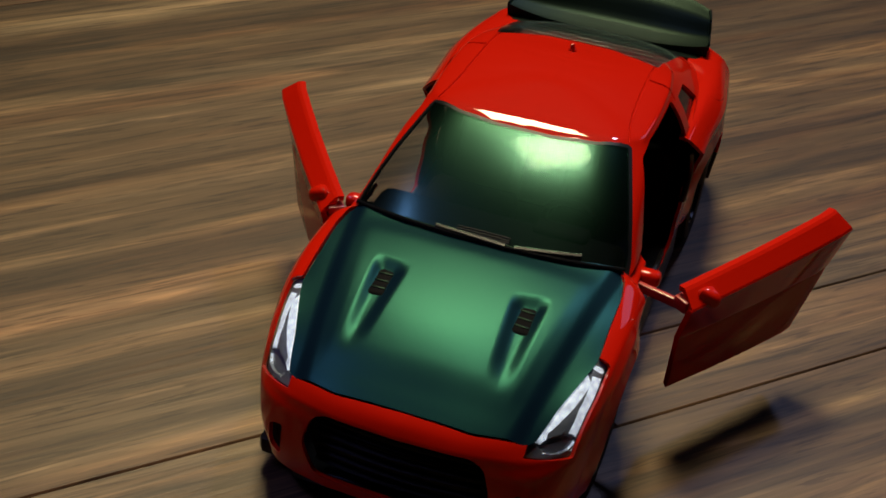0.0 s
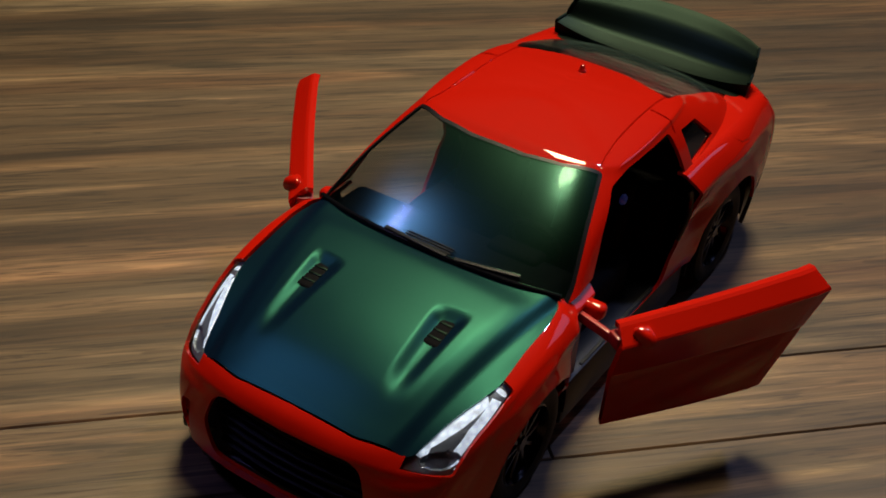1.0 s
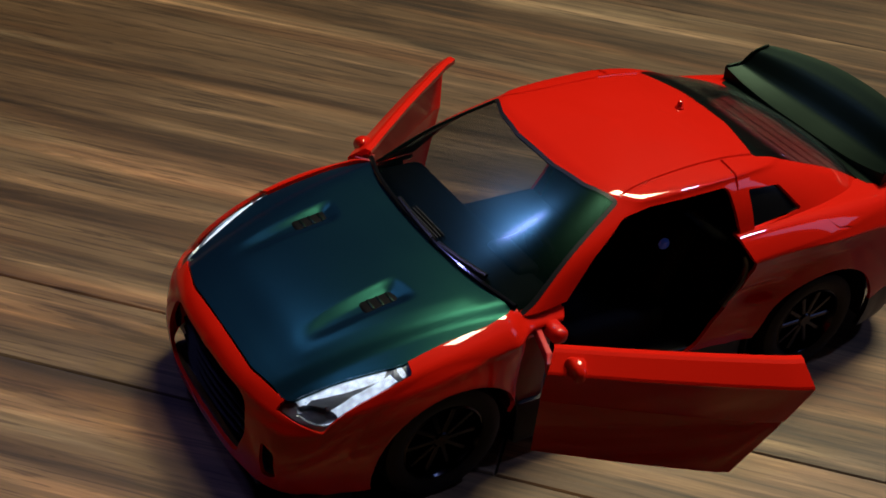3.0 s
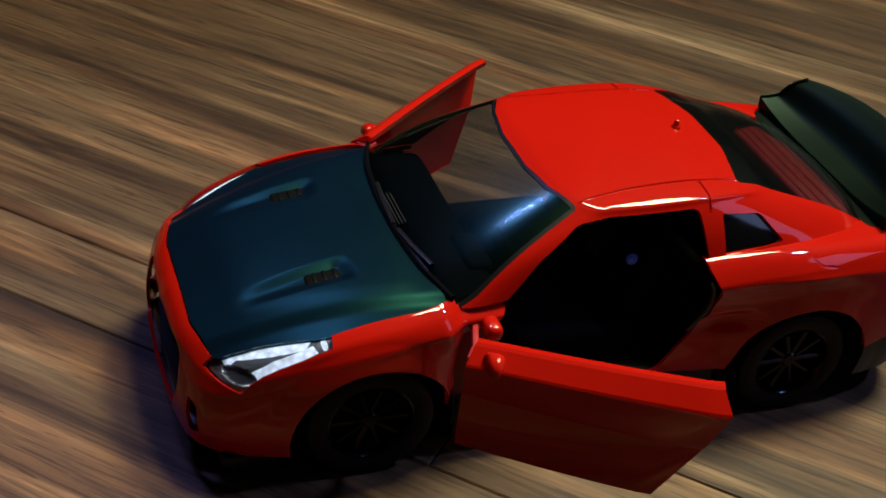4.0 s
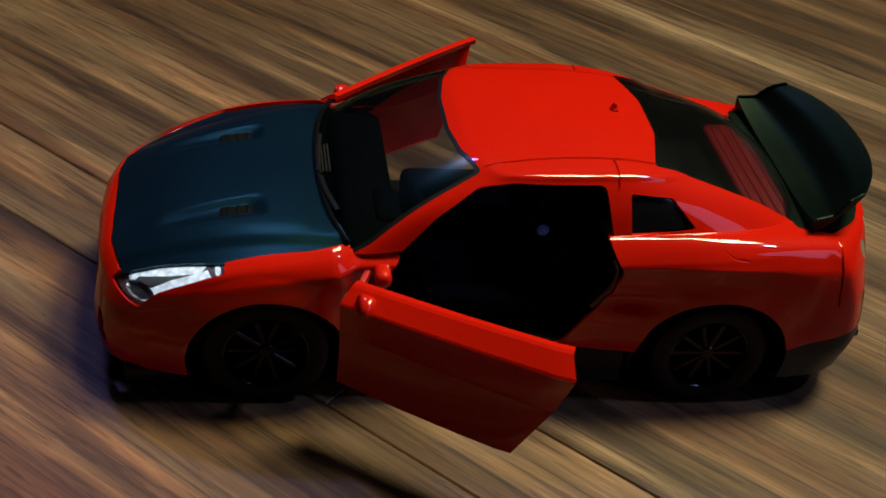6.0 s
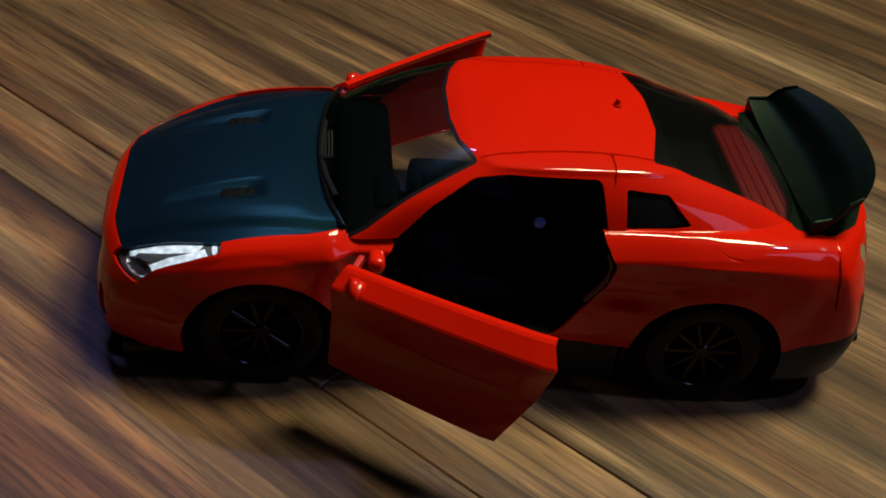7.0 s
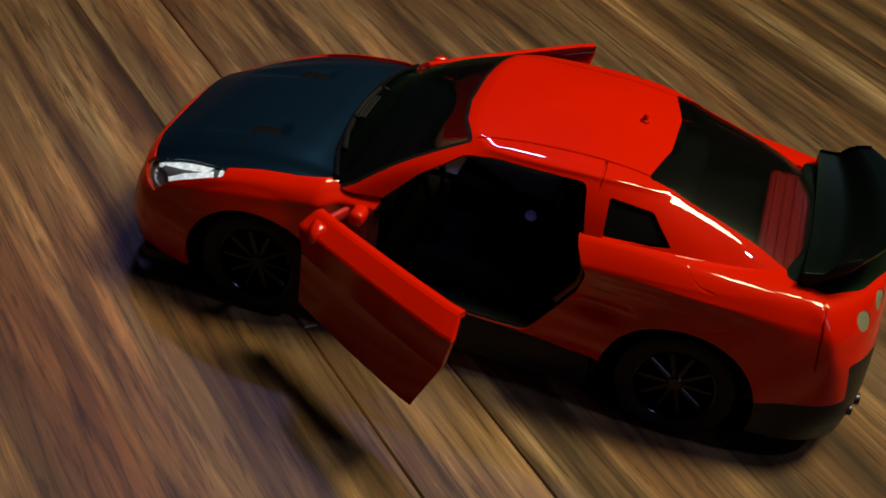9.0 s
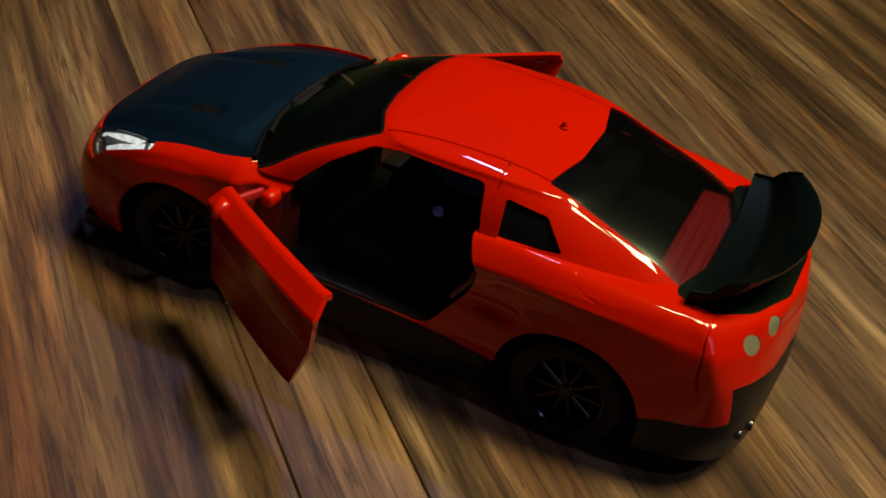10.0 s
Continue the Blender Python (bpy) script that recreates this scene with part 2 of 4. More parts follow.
def shrunk(poly, d):
    """The polygon with its edges moved inwards by d."""
    area = sum(x0 * y1 - x1 * y0 for (x0, y0), (x1, y1) in zip(poly, poly[1:] + poly[:1]))
    out = []
    for k, p in enumerate(poly):
        a, b, c = Vector(poly[k - 1]), Vector(p), Vector(poly[(k + 1) % len(poly)])
        n1, n2 = Vector((-(b - a).y, (b - a).x)).normalized(), Vector((-(c - b).y, (c - b).x)).normalized()
        n = (n1 + n2).normalized() * (1 if area > 0 else -1)
        out.append(tuple(b + n * d / max(0.5, n.dot(n1 if area > 0 else -n1))))
    return out


def cut(bm, poly, ax, where=None):
    """Cuts the surface along a closed polygon drawn in the plane of the two axes ax."""
    i, j = ax
    for p, q in zip(poly, poly[1:] + poly[:1]):
        lo = (min(p[0], q[0]) - 0.004, min(p[1], q[1]) - 0.004)
        hi = (max(p[0], q[0]) + 0.004, max(p[1], q[1]) + 0.004)
        faces = []
        for f in bm.faces:
            xs, ys = [v.co[i] for v in f.verts], [v.co[j] for v in f.verts]
            if max(xs) >= lo[0] and min(xs) <= hi[0] and max(ys) >= lo[1] and min(ys) <= hi[1] and (where is None or where(f.calc_center_median())):
                faces.append(f)
        if not faces:
            continue
        n = [0.0, 0.0, 0.0]
        n[i], n[j] = q[1] - p[1], p[0] - q[0]
        co = [0.0, 0.0, 0.0]
        co[i], co[j] = p
        geom = list({v for f in faces for v in f.verts}) + list({e for f in faces for e in f.edges}) + faces
        bmesh.ops.bisect_plane(bm, geom=geom, dist=1e-5, plane_co=co, plane_no=n)


def take(bm, test, remove=True):
    """The faces whose centre passes test, as a new bmesh."""
    chosen = [f for f in bm.faces if test(f.calc_center_median())]
    out, made = bmesh.new(), {}
    for f in chosen:
        vs = []
        for v in f.verts:
            if v not in made:
                made[v] = out.verts.new(v.co)
            vs.append(made[v])
        out.faces.new(vs)
    if remove:
        bmesh.ops.delete(bm, geom=chosen, context="FACES")
    return out


def mirrored(bm):
    """Adds the other half of a surface that ends on y = 0."""
    other = bm.copy()
    me = bpy.data.meshes.new("half")
    bmesh.ops.scale(other, vec=(1, -1, 1), verts=other.verts)
    bmesh.ops.reverse_faces(other, faces=other.faces)
    other.to_mesh(me)
    other.free()
    bm.from_mesh(me)
    bpy.data.meshes.remove(me)
    bmesh.ops.remove_doubles(bm, verts=[v for v in bm.verts if abs(v.co.y) < 1e-4], dist=1e-4)
    return bm


def thicken(bm, d, side=None):
    """Gives a surface the thickness d, inwards. side: a point that lies on the inner side."""
    bmesh.ops.remove_doubles(bm, verts=bm.verts, dist=2e-4)
    bmesh.ops.dissolve_degenerate(bm, edges=bm.edges, dist=1e-4)
    if not bm.faces:
        return bm
    bmesh.ops.recalc_face_normals(bm, faces=bm.faces)
    bm.normal_update()
    if side is not None:
        c = Vector(side)
        votes = sum(f.calc_area() * (1 if f.normal.dot(f.calc_center_median() - c) > 0 else -1) for f in bm.faces)
        if votes < 0:
            bmesh.ops.reverse_faces(bm, faces=bm.faces)
            bm.normal_update()
    rim = [e for e in bm.edges if len(e.link_faces) == 1]
    faces = list(bm.faces)
    low = {v: bm.verts.new(v.co - v.normal * d) for v in list(bm.verts)}
    for f in faces:
        bm.faces.new([low[v] for v in reversed(f.verts)])
    for e in rim:
        a, b = e.verts
        loop = e.link_loops[0]
        if loop.vert is a:
            a, b = b, a
        try:
            bm.faces.new([a, b, low[b], low[a]])
        except ValueError:
            pass
    return bm


def box(bm, lo, hi, bevel=0.0, segments=2, m=None):
    made = bmesh.ops.create_cube(bm, size=1)["verts"]
    for v in made:
        v.co = Vector([(a + b) / 2 + c * (b - a) for a, b, c in zip(lo, hi, v.co)])
    if bevel:
        edges = list({e for v in made for e in v.link_edges})
        done = bmesh.ops.bevel(bm, geom=edges, offset=bevel, segments=segments, affect="EDGES", profile=0.5)
        made = list({v for f in done["faces"] for v in f.verts} | {v for v in made if v.is_valid})
    if m is not None:
        bmesh.ops.transform(bm, matrix=m, verts=[v for v in made if v.is_valid])
    return bm


def lathe(profile, n=40, axis="y"):
    """A turned shape: profile of (along the axis, radius)."""
    rows = []
    for a, r in profile:
        ring = []
        for k in range(n):
            w = 2 * math.pi * k / n
            ring.append((r * math.cos(w), a, r * math.sin(w)) if axis == "y" else (r * math.cos(w), r * math.sin(w), a) if axis == "z" else (a, r * math.cos(w), r * math.sin(w)))
        rows.append(ring)
    return grid_mesh(rows, close=True)


def tube(points, r, n=8):
    bm = bmesh.new()
    rows = []
    pts = [Vector(p) for p in points]
    for k, p in enumerate(pts):
        d = (pts[min(k + 1, len(pts) - 1)] - pts[max(k - 1, 0)]).normalized()
        u = d.orthogonal().normalized()
        w = d.cross(u)
        rows.append([p + r * (math.cos(a) * u + math.sin(a) * w) for a in (2 * math.pi * i / n for i in range(n))])
    grid_mesh(rows, bm, close=True)
    return bm


# ---- room ----
GRAIN = radians(135.8)  # the room stands square to its planks


def slab(name, lo, hi, mat, kind="structure", label="", category=""):
    bm = bmesh.new()
    box(bm, lo, hi, m=Matrix.Rotation(GRAIN, 4, "Z"))
    ob = part(name, bm, mat, scale=1)
    return tagged(ob, label, category, kind=kind)


floor = slab("floor", (-2.2, -2.2, -0.03), (2.2, 2.2, -0.0016), JOINT, label="dark sub-floor under brown wood laminate planks", category="floor")
slab("wall_north", (-2.1, -2.2, -0.0016), (2.1, -2.1, 2.4), WALL, label="dim beige painted room wall", category="wall")
slab("wall_south", (-2.1, 2.1, -0.0016), (2.1, 2.2, 2.4), WALL, label="dim beige painted room wall", category="wall")
slab("wall_east", (2.1, -2.2, -0.0016), (2.2, 2.2, 2.4), WALL, label="dim beige painted room wall", category="wall")
slab("wall_west", (-2.2, -2.2, -0.0016), (-2.1, 2.2, 2.4), WALL, label="dim beige painted room wall", category="wall")
slab("ceiling", (-2.2, -2.2, 2.4), (2.2, 2.2, 2.5), CEIL, label="plain pale painted ceiling", category="ceiling")

# one plank joint passes in front of the car
along, across = Vector((math.cos(GRAIN), math.sin(GRAIN), 0)), Vector((-math.sin(GRAIN), math.cos(GRAIN), 0))
joint = -0.60 * S
STRIP = 0.70 * S  # a narrow strip lies on the near side of that joint
PLANK_W, PLANK_L = 0.19, 1.25


def plank_mesh(width, length):
    bm = bmesh.new()
    box(bm, (0.0001, 0.00008, -0.0016), (length - 0.0001, width - 0.00008, 0))
    top = [e for e in bm.edges if all(v.co.z > -1e-6 for v in e.verts)]
    bmesh.ops.bevel(bm, geom=top, offset=0.0003, segments=1, affect="EDGES")
    me = bpy.data.meshes.new("plank")
    bm.to_mesh(me)
    bm.free()
    me.materials.append(WOOD)
    return me


def lay_planks():
    full = plank_mesh(PLANK_W, PLANK_L)
    spin = Matrix.Rotation(GRAIN, 4, "Z")
    for r in range(-11, 11):
        shift = (r * 0.437) % 1 * PLANK_L
        w = joint + r * PLANK_W - (STRIP if r < 0 else 0)
        for c in range(-3, 3):
            a = c * PLANK_L + shift + 0.34
            lo, hi = max(a, -2.1), min(a + PLANK_L, 2.1)
            if hi - lo < 0.02 or w < -2.1 or w + PLANK_W > 2.1:
                continue
            ob = new("plank", full if hi - lo > PLANK_L - 0.001 else plank_mesh(PLANK_W, hi - lo))
            ob.matrix_world = Matrix.Translation(along * lo + across * w) @ spin
            ob.parent = floor
    for c in range(-2, 2):
        ob = new("plank", plank_mesh(STRIP, 1.05))
        ob.matrix_world = Matrix.Translation(along * (c * 1.05) + across * (joint - STRIP)) @ spin
        ob.parent = floor


# ---- the car's surfaces (front is +x, left side is +y) ----
BODY_RAILS = [
    [(2.26, 0, 0.20), (2.24, 0.42, 0.20), (2.13, 0.73, 0.20), (1.80, 0.89, 0.21), (1.27, 0.92, 0.30), (0.75, 0.89, 0.38), (0.1, 0.87, 0.38), (-0.85, 0.89, 0.38), (-1.37, 0.93, 0.34), (-1.90, 0.91, 0.20), (-2.26, 0.78, 0.20), (-2.40, 0.45, 0.20), (-2.42, 0, 0.20)],
    [(2.29, 0, 0.38), (2.26, 0.42, 0.38), (2.15, 0.76, 0.39), (1.82, 0.92, 0.42), (1.27, 0.955, 0.48), (0.75, 0.91, 0.50), (0.1, 0.89, 0.50), (-0.85, 0.915, 0.50), (-1.37, 0.97, 0.50), (-2.00, 0.925, 0.42), (-2.30, 0.825, 0.44), (-2.415, 0.52, 0.44), (-2.46, 0, 0.44)],
    [(2.27, 0, 0.55), (2.24, 0.42, 0.55), (2.12, 0.775, 0.57), (1.81, 0.925, 0.62), (1.27, 0.975, 0.70), (0.75, 0.925, 0.72), (0.1, 0.915, 0.74), (-0.85, 0.94, 0.76), (-1.37, 0.99, 0.78), (-2.00, 0.94, 0.72), (-2.26, 0.848, 0.70), (-2.40, 0.52, 0.70), (-2.46, 0, 0.70)],
    [(2.25, 0, 0.63), (2.22, 0.42, 0.63), (2.09, 0.77, 0.645), (1.79, 0.92, 0.72), (1.27, 0.97, 0.83), (0.75, 0.94, 0.90), (0.1, 0.938, 0.94), (-0.85, 0.955, 0.99), (-1.37, 0.985, 1.0), (-1.98, 0.93, 0.92), (-2.20, 0.86, 0.87), (-2.37, 0.52, 0.86), (-2.45, 0, 0.86)],
    [(2.23, 0, 0.69), (2.20, 0.42, 0.69), (2.06, 0.755, 0.70), (1.77, 0.905, 0.79), (1.27, 0.963, 0.905), (0.75, 0.945, 0.955), (0.1, 0.942, 0.995), (-0.85, 0.952, 1.05), (-1.37, 0.965, 1.06), (-1.95, 0.905, 1.02), (-2.15, 0.845, 0.99), (-2.34, 0.52, 0.98), (-2.44, 0, 0.98)],
    [(2.17, 0, 0.76), (2.13, 0.42, 0.765), (1.97, 0.73, 0.79), (1.68, 0.868, 0.88), (1.27, 0.912, 0.976), (0.75, 0.872, 1.04), (0.1, 0.845, 1.105), (-0.85, 0.865, 1.165), (-1.37, 0.87, 1.165), (-1.85, 0.83, 1.13), (-2.07, 0.77, 1.11), (-2.32, 0.42, 1.10), (-2.40, 0, 1.10)],
    [(2.02, 0, 0.84), (1.99, 0.36, 0.845), (1.85, 0.60, 0.87), (1.60, 0.72, 0.945), (1.25, 0.77, 1.02), (0.75, 0.76, 1.075), (0.1, 0.74, 1.11), (-0.85, 0.72, 1.16), (-1.35, 0.70, 1.165), (-1.8, 0.65, 1.15), (-1.98, 0.60, 1.13), (-2.17, 0.32, 1.12), (-2.24, 0, 1.12)],
    [(1.75, 0, 0.945), (1.73, 0.2, 0.95), (1.62, 0.36, 0.975), (1.45, 0.42, 1.01), (1.15, 0.44, 1.06), (0.7, 0.42, 1.09), (0.1, 0.4, 1.1), (-0.7, 0.38, 1.13), (-1.2, 0.34, 1.15), (-1.6, 0.32, 1.15), (-1.85, 0.3, 1.14), (-1.95, 0.18, 1.14), (-1.97, 0, 1.14)],
    [(1.45, 0, 1.02), (1.40, 0, 1.03), (1.34, 0, 1.04), (1.25, 0, 1.055), (1.05, 0, 1.08), (0.65, 0, 1.10), (0.1, 0, 1.1), (-0.6, 0, 1.13), (-1.1, 0, 1.15), (-1.45, 0, 1.15), (-1.6, 0, 1.15), (-1.68, 0, 1.15), (-1.72, 0, 1.15)],
]
ROOF_RAILS = [
    [(1.02, 0, 1.03), (1.01, 0.36, 1.03), (0.93, 0.66, 1.02), (0.80, 0.83, 1.01), (0.45, 0.835, 1.04), (0.0, 0.84, 1.06), (-0.6, 0.855, 1.12), (-1.1, 0.85, 1.13), (-1.5, 0.78, 1.13), (-1.80, 0.66, 1.11), (-1.88, 0.40, 1.13), (-1.90, 0, 1.14)],
    [(0.62, 0, 1.275), (0.61, 0.34, 1.27), (0.57, 0.60, 1.255), (0.48, 0.74, 1.235), (0.25, 0.775, 1.245), (-0.1, 0.785, 1.26), (-0.62, 0.785, 1.29), (-1.05, 0.765, 1.27), (-1.36, 0.70, 1.25), (-1.55, 0.60, 1.25), (-1.63, 0.36, 1.27), (-1.65, 0, 1.28)],
    [(0.24, 0, 1.45), (0.235, 0.32, 1.445), (0.20, 0.54, 1.43), (0.10, 0.665, 1.40), (-0.05, 0.695, 1.40), (-0.30, 0.705, 1.41), (-0.62, 0.70, 1.42), (-0.86, 0.675, 1.41), (-1.06, 0.63, 1.39), (-1.18, 0.54, 1.385), (-1.24, 0.32, 1.395), (-1.25, 0, 1.40)],
    [(0.08, 0, 1.488), (0.08, 0.28, 1.483), (0.05, 0.48, 1.473), (-0.03, 0.60, 1.455), (-0.15, 0.63, 1.457), (-0.35, 0.64, 1.463), (-0.60, 0.635, 1.468), (-0.80, 0.61, 1.46), (-0.94, 0.565, 1.447), (-1.02, 0.47, 1.447), (-1.05, 0.28, 1.457), (-1.06, 0, 1.462)],
    [(-0.2, 0, 1.52), (-0.2, 0.1, 1.52), (-0.22, 0.2, 1.515), (-0.25, 0.27, 1.51), (-0.3, 0.3, 1.51), (-0.4, 0.31, 1.515), (-0.55, 0.3, 1.515), (-0.65, 0.28, 1.51), (-0.70, 0.25, 1.51), (-0.73, 0.2, 1.51), (-0.75, 0.1, 1.512), (-0.75, 0, 1.512)],
    [(-0.3, 0, 1.525), (-0.32, 0, 1.525), (-0.34, 0, 1.525), (-0.36, 0, 1.525), (-0.4, 0, 1.525), (-0.45, 0, 1.525), (-0.5, 0, 1.525), (-0.55, 0, 1.525), (-0.6, 0, 1.522), (-0.62, 0, 1.522), (-0.64, 0, 1.52), (-0.66, 0, 1.52)],
]

car = tagged(new("toy_car"), "red toy sports coupe, dark green bonnet, doors open, on wooden floor", "toy car")

body = grid_mesh(loft(BODY_RAILS, 240, 110))
bmesh.ops.remove_doubles(body, verts=body.verts, dist=1e-4)
for v in body.verts:
    # the sharp shoulder along the flank, with the side drawn in under it
    if v.co.y > 0.8 and -1.9 < v.co.x < 1.0:
        away = v.co.z - (1.005 - 0.06 * v.co.x)
        edge = min(1, max(0, (v.co.x + 1.9) / 0.5), max(0, (0.95 - v.co.x) / 0.12))
        v.co.y += edge * (0.014 * max(0, 1 - abs(away) / 0.09) - 0.020 * smooth_step(0.05, 0.20, -away) * smooth_step(0.45, 0.62, v.co.z))
for v in body.verts:
    # flared lips round the wheels
    if v.co.y > 0.75 and v.co.z < 1.02:
        for x, z, lip in ((1.265, 0.33, 0.030), (-1.365, 0.34, 0.018)):
            away = math.hypot(v.co.x - x, v.co.z - z)
            v.co.y += lip * max(0, 1 - max(0, away - 0.46) / 0.14) * min(1, max(0, (1.0 - v.co.z) / 0.1), max(0, (abs(v.co.x) - 0.80) / 0.12))
for v in body.verts:
    # a shallow hollow behind the doors, deepest along its upper edge
    if v.co.y > 0.75 and -1.15 < v.co.x < -0.55:
        deep = (1 - smooth_step(0.0, 1.0, math.hypot((v.co.x + 0.82) / 0.30, (v.co.z - 0.75) / 0.13)))
        v.co.y -= 0.05 * deep * (1 - smooth_step(0.78, 0.83 - 0.10 * (v.co.x + 0.8), v.co.z))
cabin = grid_mesh(loft(ROOF_RAILS, 200, 80))
bmesh.ops.remove_doubles(cabin, verts=cabin.verts, dist=1e-4)

top, side, front = (0, 1), (0, 2), (1, 2)
WHEEL_F, WHEEL_R, WHEEL_Z = 1.265, -1.365, 0.36


def circle(x, z, r, n=40):
    return [(x + r * math.cos(2 * math.pi * k / n), z + r * math.sin(2 * math.pi * k / n)) for k in range(n)]


arch_f, arch_r = circle(WHEEL_F, 0.33, 0.455), circle(WHEEL_R, 0.34, 0.465)
hood_edge = rounded([(2.15, -0.38), (2.15, 0.38), (2.09, 0.635), (2.055, 0.682), (1.95, 0.715), (1.863, 0.737), (1.67, 0.805), (1.535, 0.848), (1.30, 0.845), (1.05, 0.848), (0.825, 0.812), (0.93, 0.52), (0.975, 0.22), (0.975, -0.22)], 0.04)
lamp_edge = rounded([(1.512, 0.915), (1.50, 0.99), (1.70, 1.03), (2.25, 0.95), (2.145, 0.695), (2.06, 0.672), (1.974, 0.650), (1.93, 0.702), (1.866, 0.758), (1.79, 0.799), (1.70, 0.840), (1.60, 0.884)], 0.015)
lamp_inner = [(0.645, 0.58), (0.645, 0.92), (1.05, 0.92), (1.05, 0.58)]
mouth_edge = rounded([(-0.40, 0.665), (0.40, 0.665), (0.475, 0.615), (0.52, 0.46), (0.44, 0.27), (-0.44, 0.27), (-0.52, 0.46), (-0.475, 0.615)], 0.04)
slit_edge = rounded([(0.64, 0.50), (0.73, 0.47), (0.735, 0.30), (0.655, 0.28)], 0.03)
door_edge = rounded([(0.65, 0.42), (0.65, 0.78), (0.555, 1.005), (0.50, 1.20), (-0.57, 1.35), (-0.625, 1.14), (-0.72, 0.98), (-0.68, 0.80), (-0.43, 0.42)], 0.04)
lid_edge = rounded([(-1.87, -0.30), (-1.87, 0.30), (-1.78, 0.62), (-1.80, 0.70), (-2.02, 0.72), (-2.22, 0.55), (-2.36, 0.25), (-2.36, -0.25), (-2.22, -0.55), (-2.02, -0.72), (-1.80, -0.70), (-1.78, -0.62)], 0.05)
skirt_edge = rounded([(-0.45, 0.735), (0.45, 0.735), (0.80, 0.778), (0.83, 0.772), (0.828, 0.545), (0.895, 0.515), (0.965, 0.447), (1.1, 0.43), (1.1, 0.1), (-1.1, 0.1), (-1.1, 0.43), (-0.965, 0.447), (-0.895, 0.515), (-0.828, 0.545), (-0.83, 0.772), (-0.80, 0.778)], 0.012)
screen_edge = rounded([(1.10, -0.87), (1.10, 0.87), (0.72, 0.815), (0.11, 0.618), (0.20, 0.42), (0.24, 0.18), (0.24, -0.18), (0.20, -0.42), (0.11, -0.618), (0.72, -0.815)], 0.03)
rear_edge = rounded([(-0.985, -0.20), (-0.985, 0.20), (-0.905, 0.55), (-1.72, 0.60), (-2.0, 0.60), (-2.0, -0.60), (-1.72, -0.60), (-0.905, -0.55)], 0.03)
window_edge = rounded([(0.62, 0.95), (0.36, 1.22), (0.13, 1.375), (-0.06, 1.405), (-0.59, 1.415), (-0.645, 1.17), (-0.66, 0.95)], 0.04)
quarter_edge = rounded([(-0.735, 1.375), (-0.99, 1.345), (-1.135, 1.20), (-0.75, 1.165)], 0.02)


def not_deck(c):
    return c.y > 0.5


def near_front(c):
    return c.z > 0.695 and c.x > 0.6


def near_lamp(c):
    return c.x > 1.4 and c.y > 0.645


TAIL_LAMPS = ((0.665, 0.99, -2.245), (0.47, 1.03, -2.345))


def tail_ring(y, z):
    return circle(y, z, 0.060, 24)


def groove(bm, line, ax, where, push):
    """A narrow pressed seam along a line."""
    for w in (0.014, 0.004):
        wide = [(x + w * 0.7, y + w * 0.7) for x, y in line] + [(x - w * 0.7, y - w * 0.7) for x, y in reversed(line)]
        cut(bm, wide, ax, where)
    core = [(x + 0.006, y + 0.006) for x, y in line] + [(x - 0.006, y - 0.006) for x, y in reversed(line)]
    for v in bm.verts:
        if where(v.co) and inside(core, v.co[ax[0]], v.co[ax[1]]):
            v.co += Vector(push)


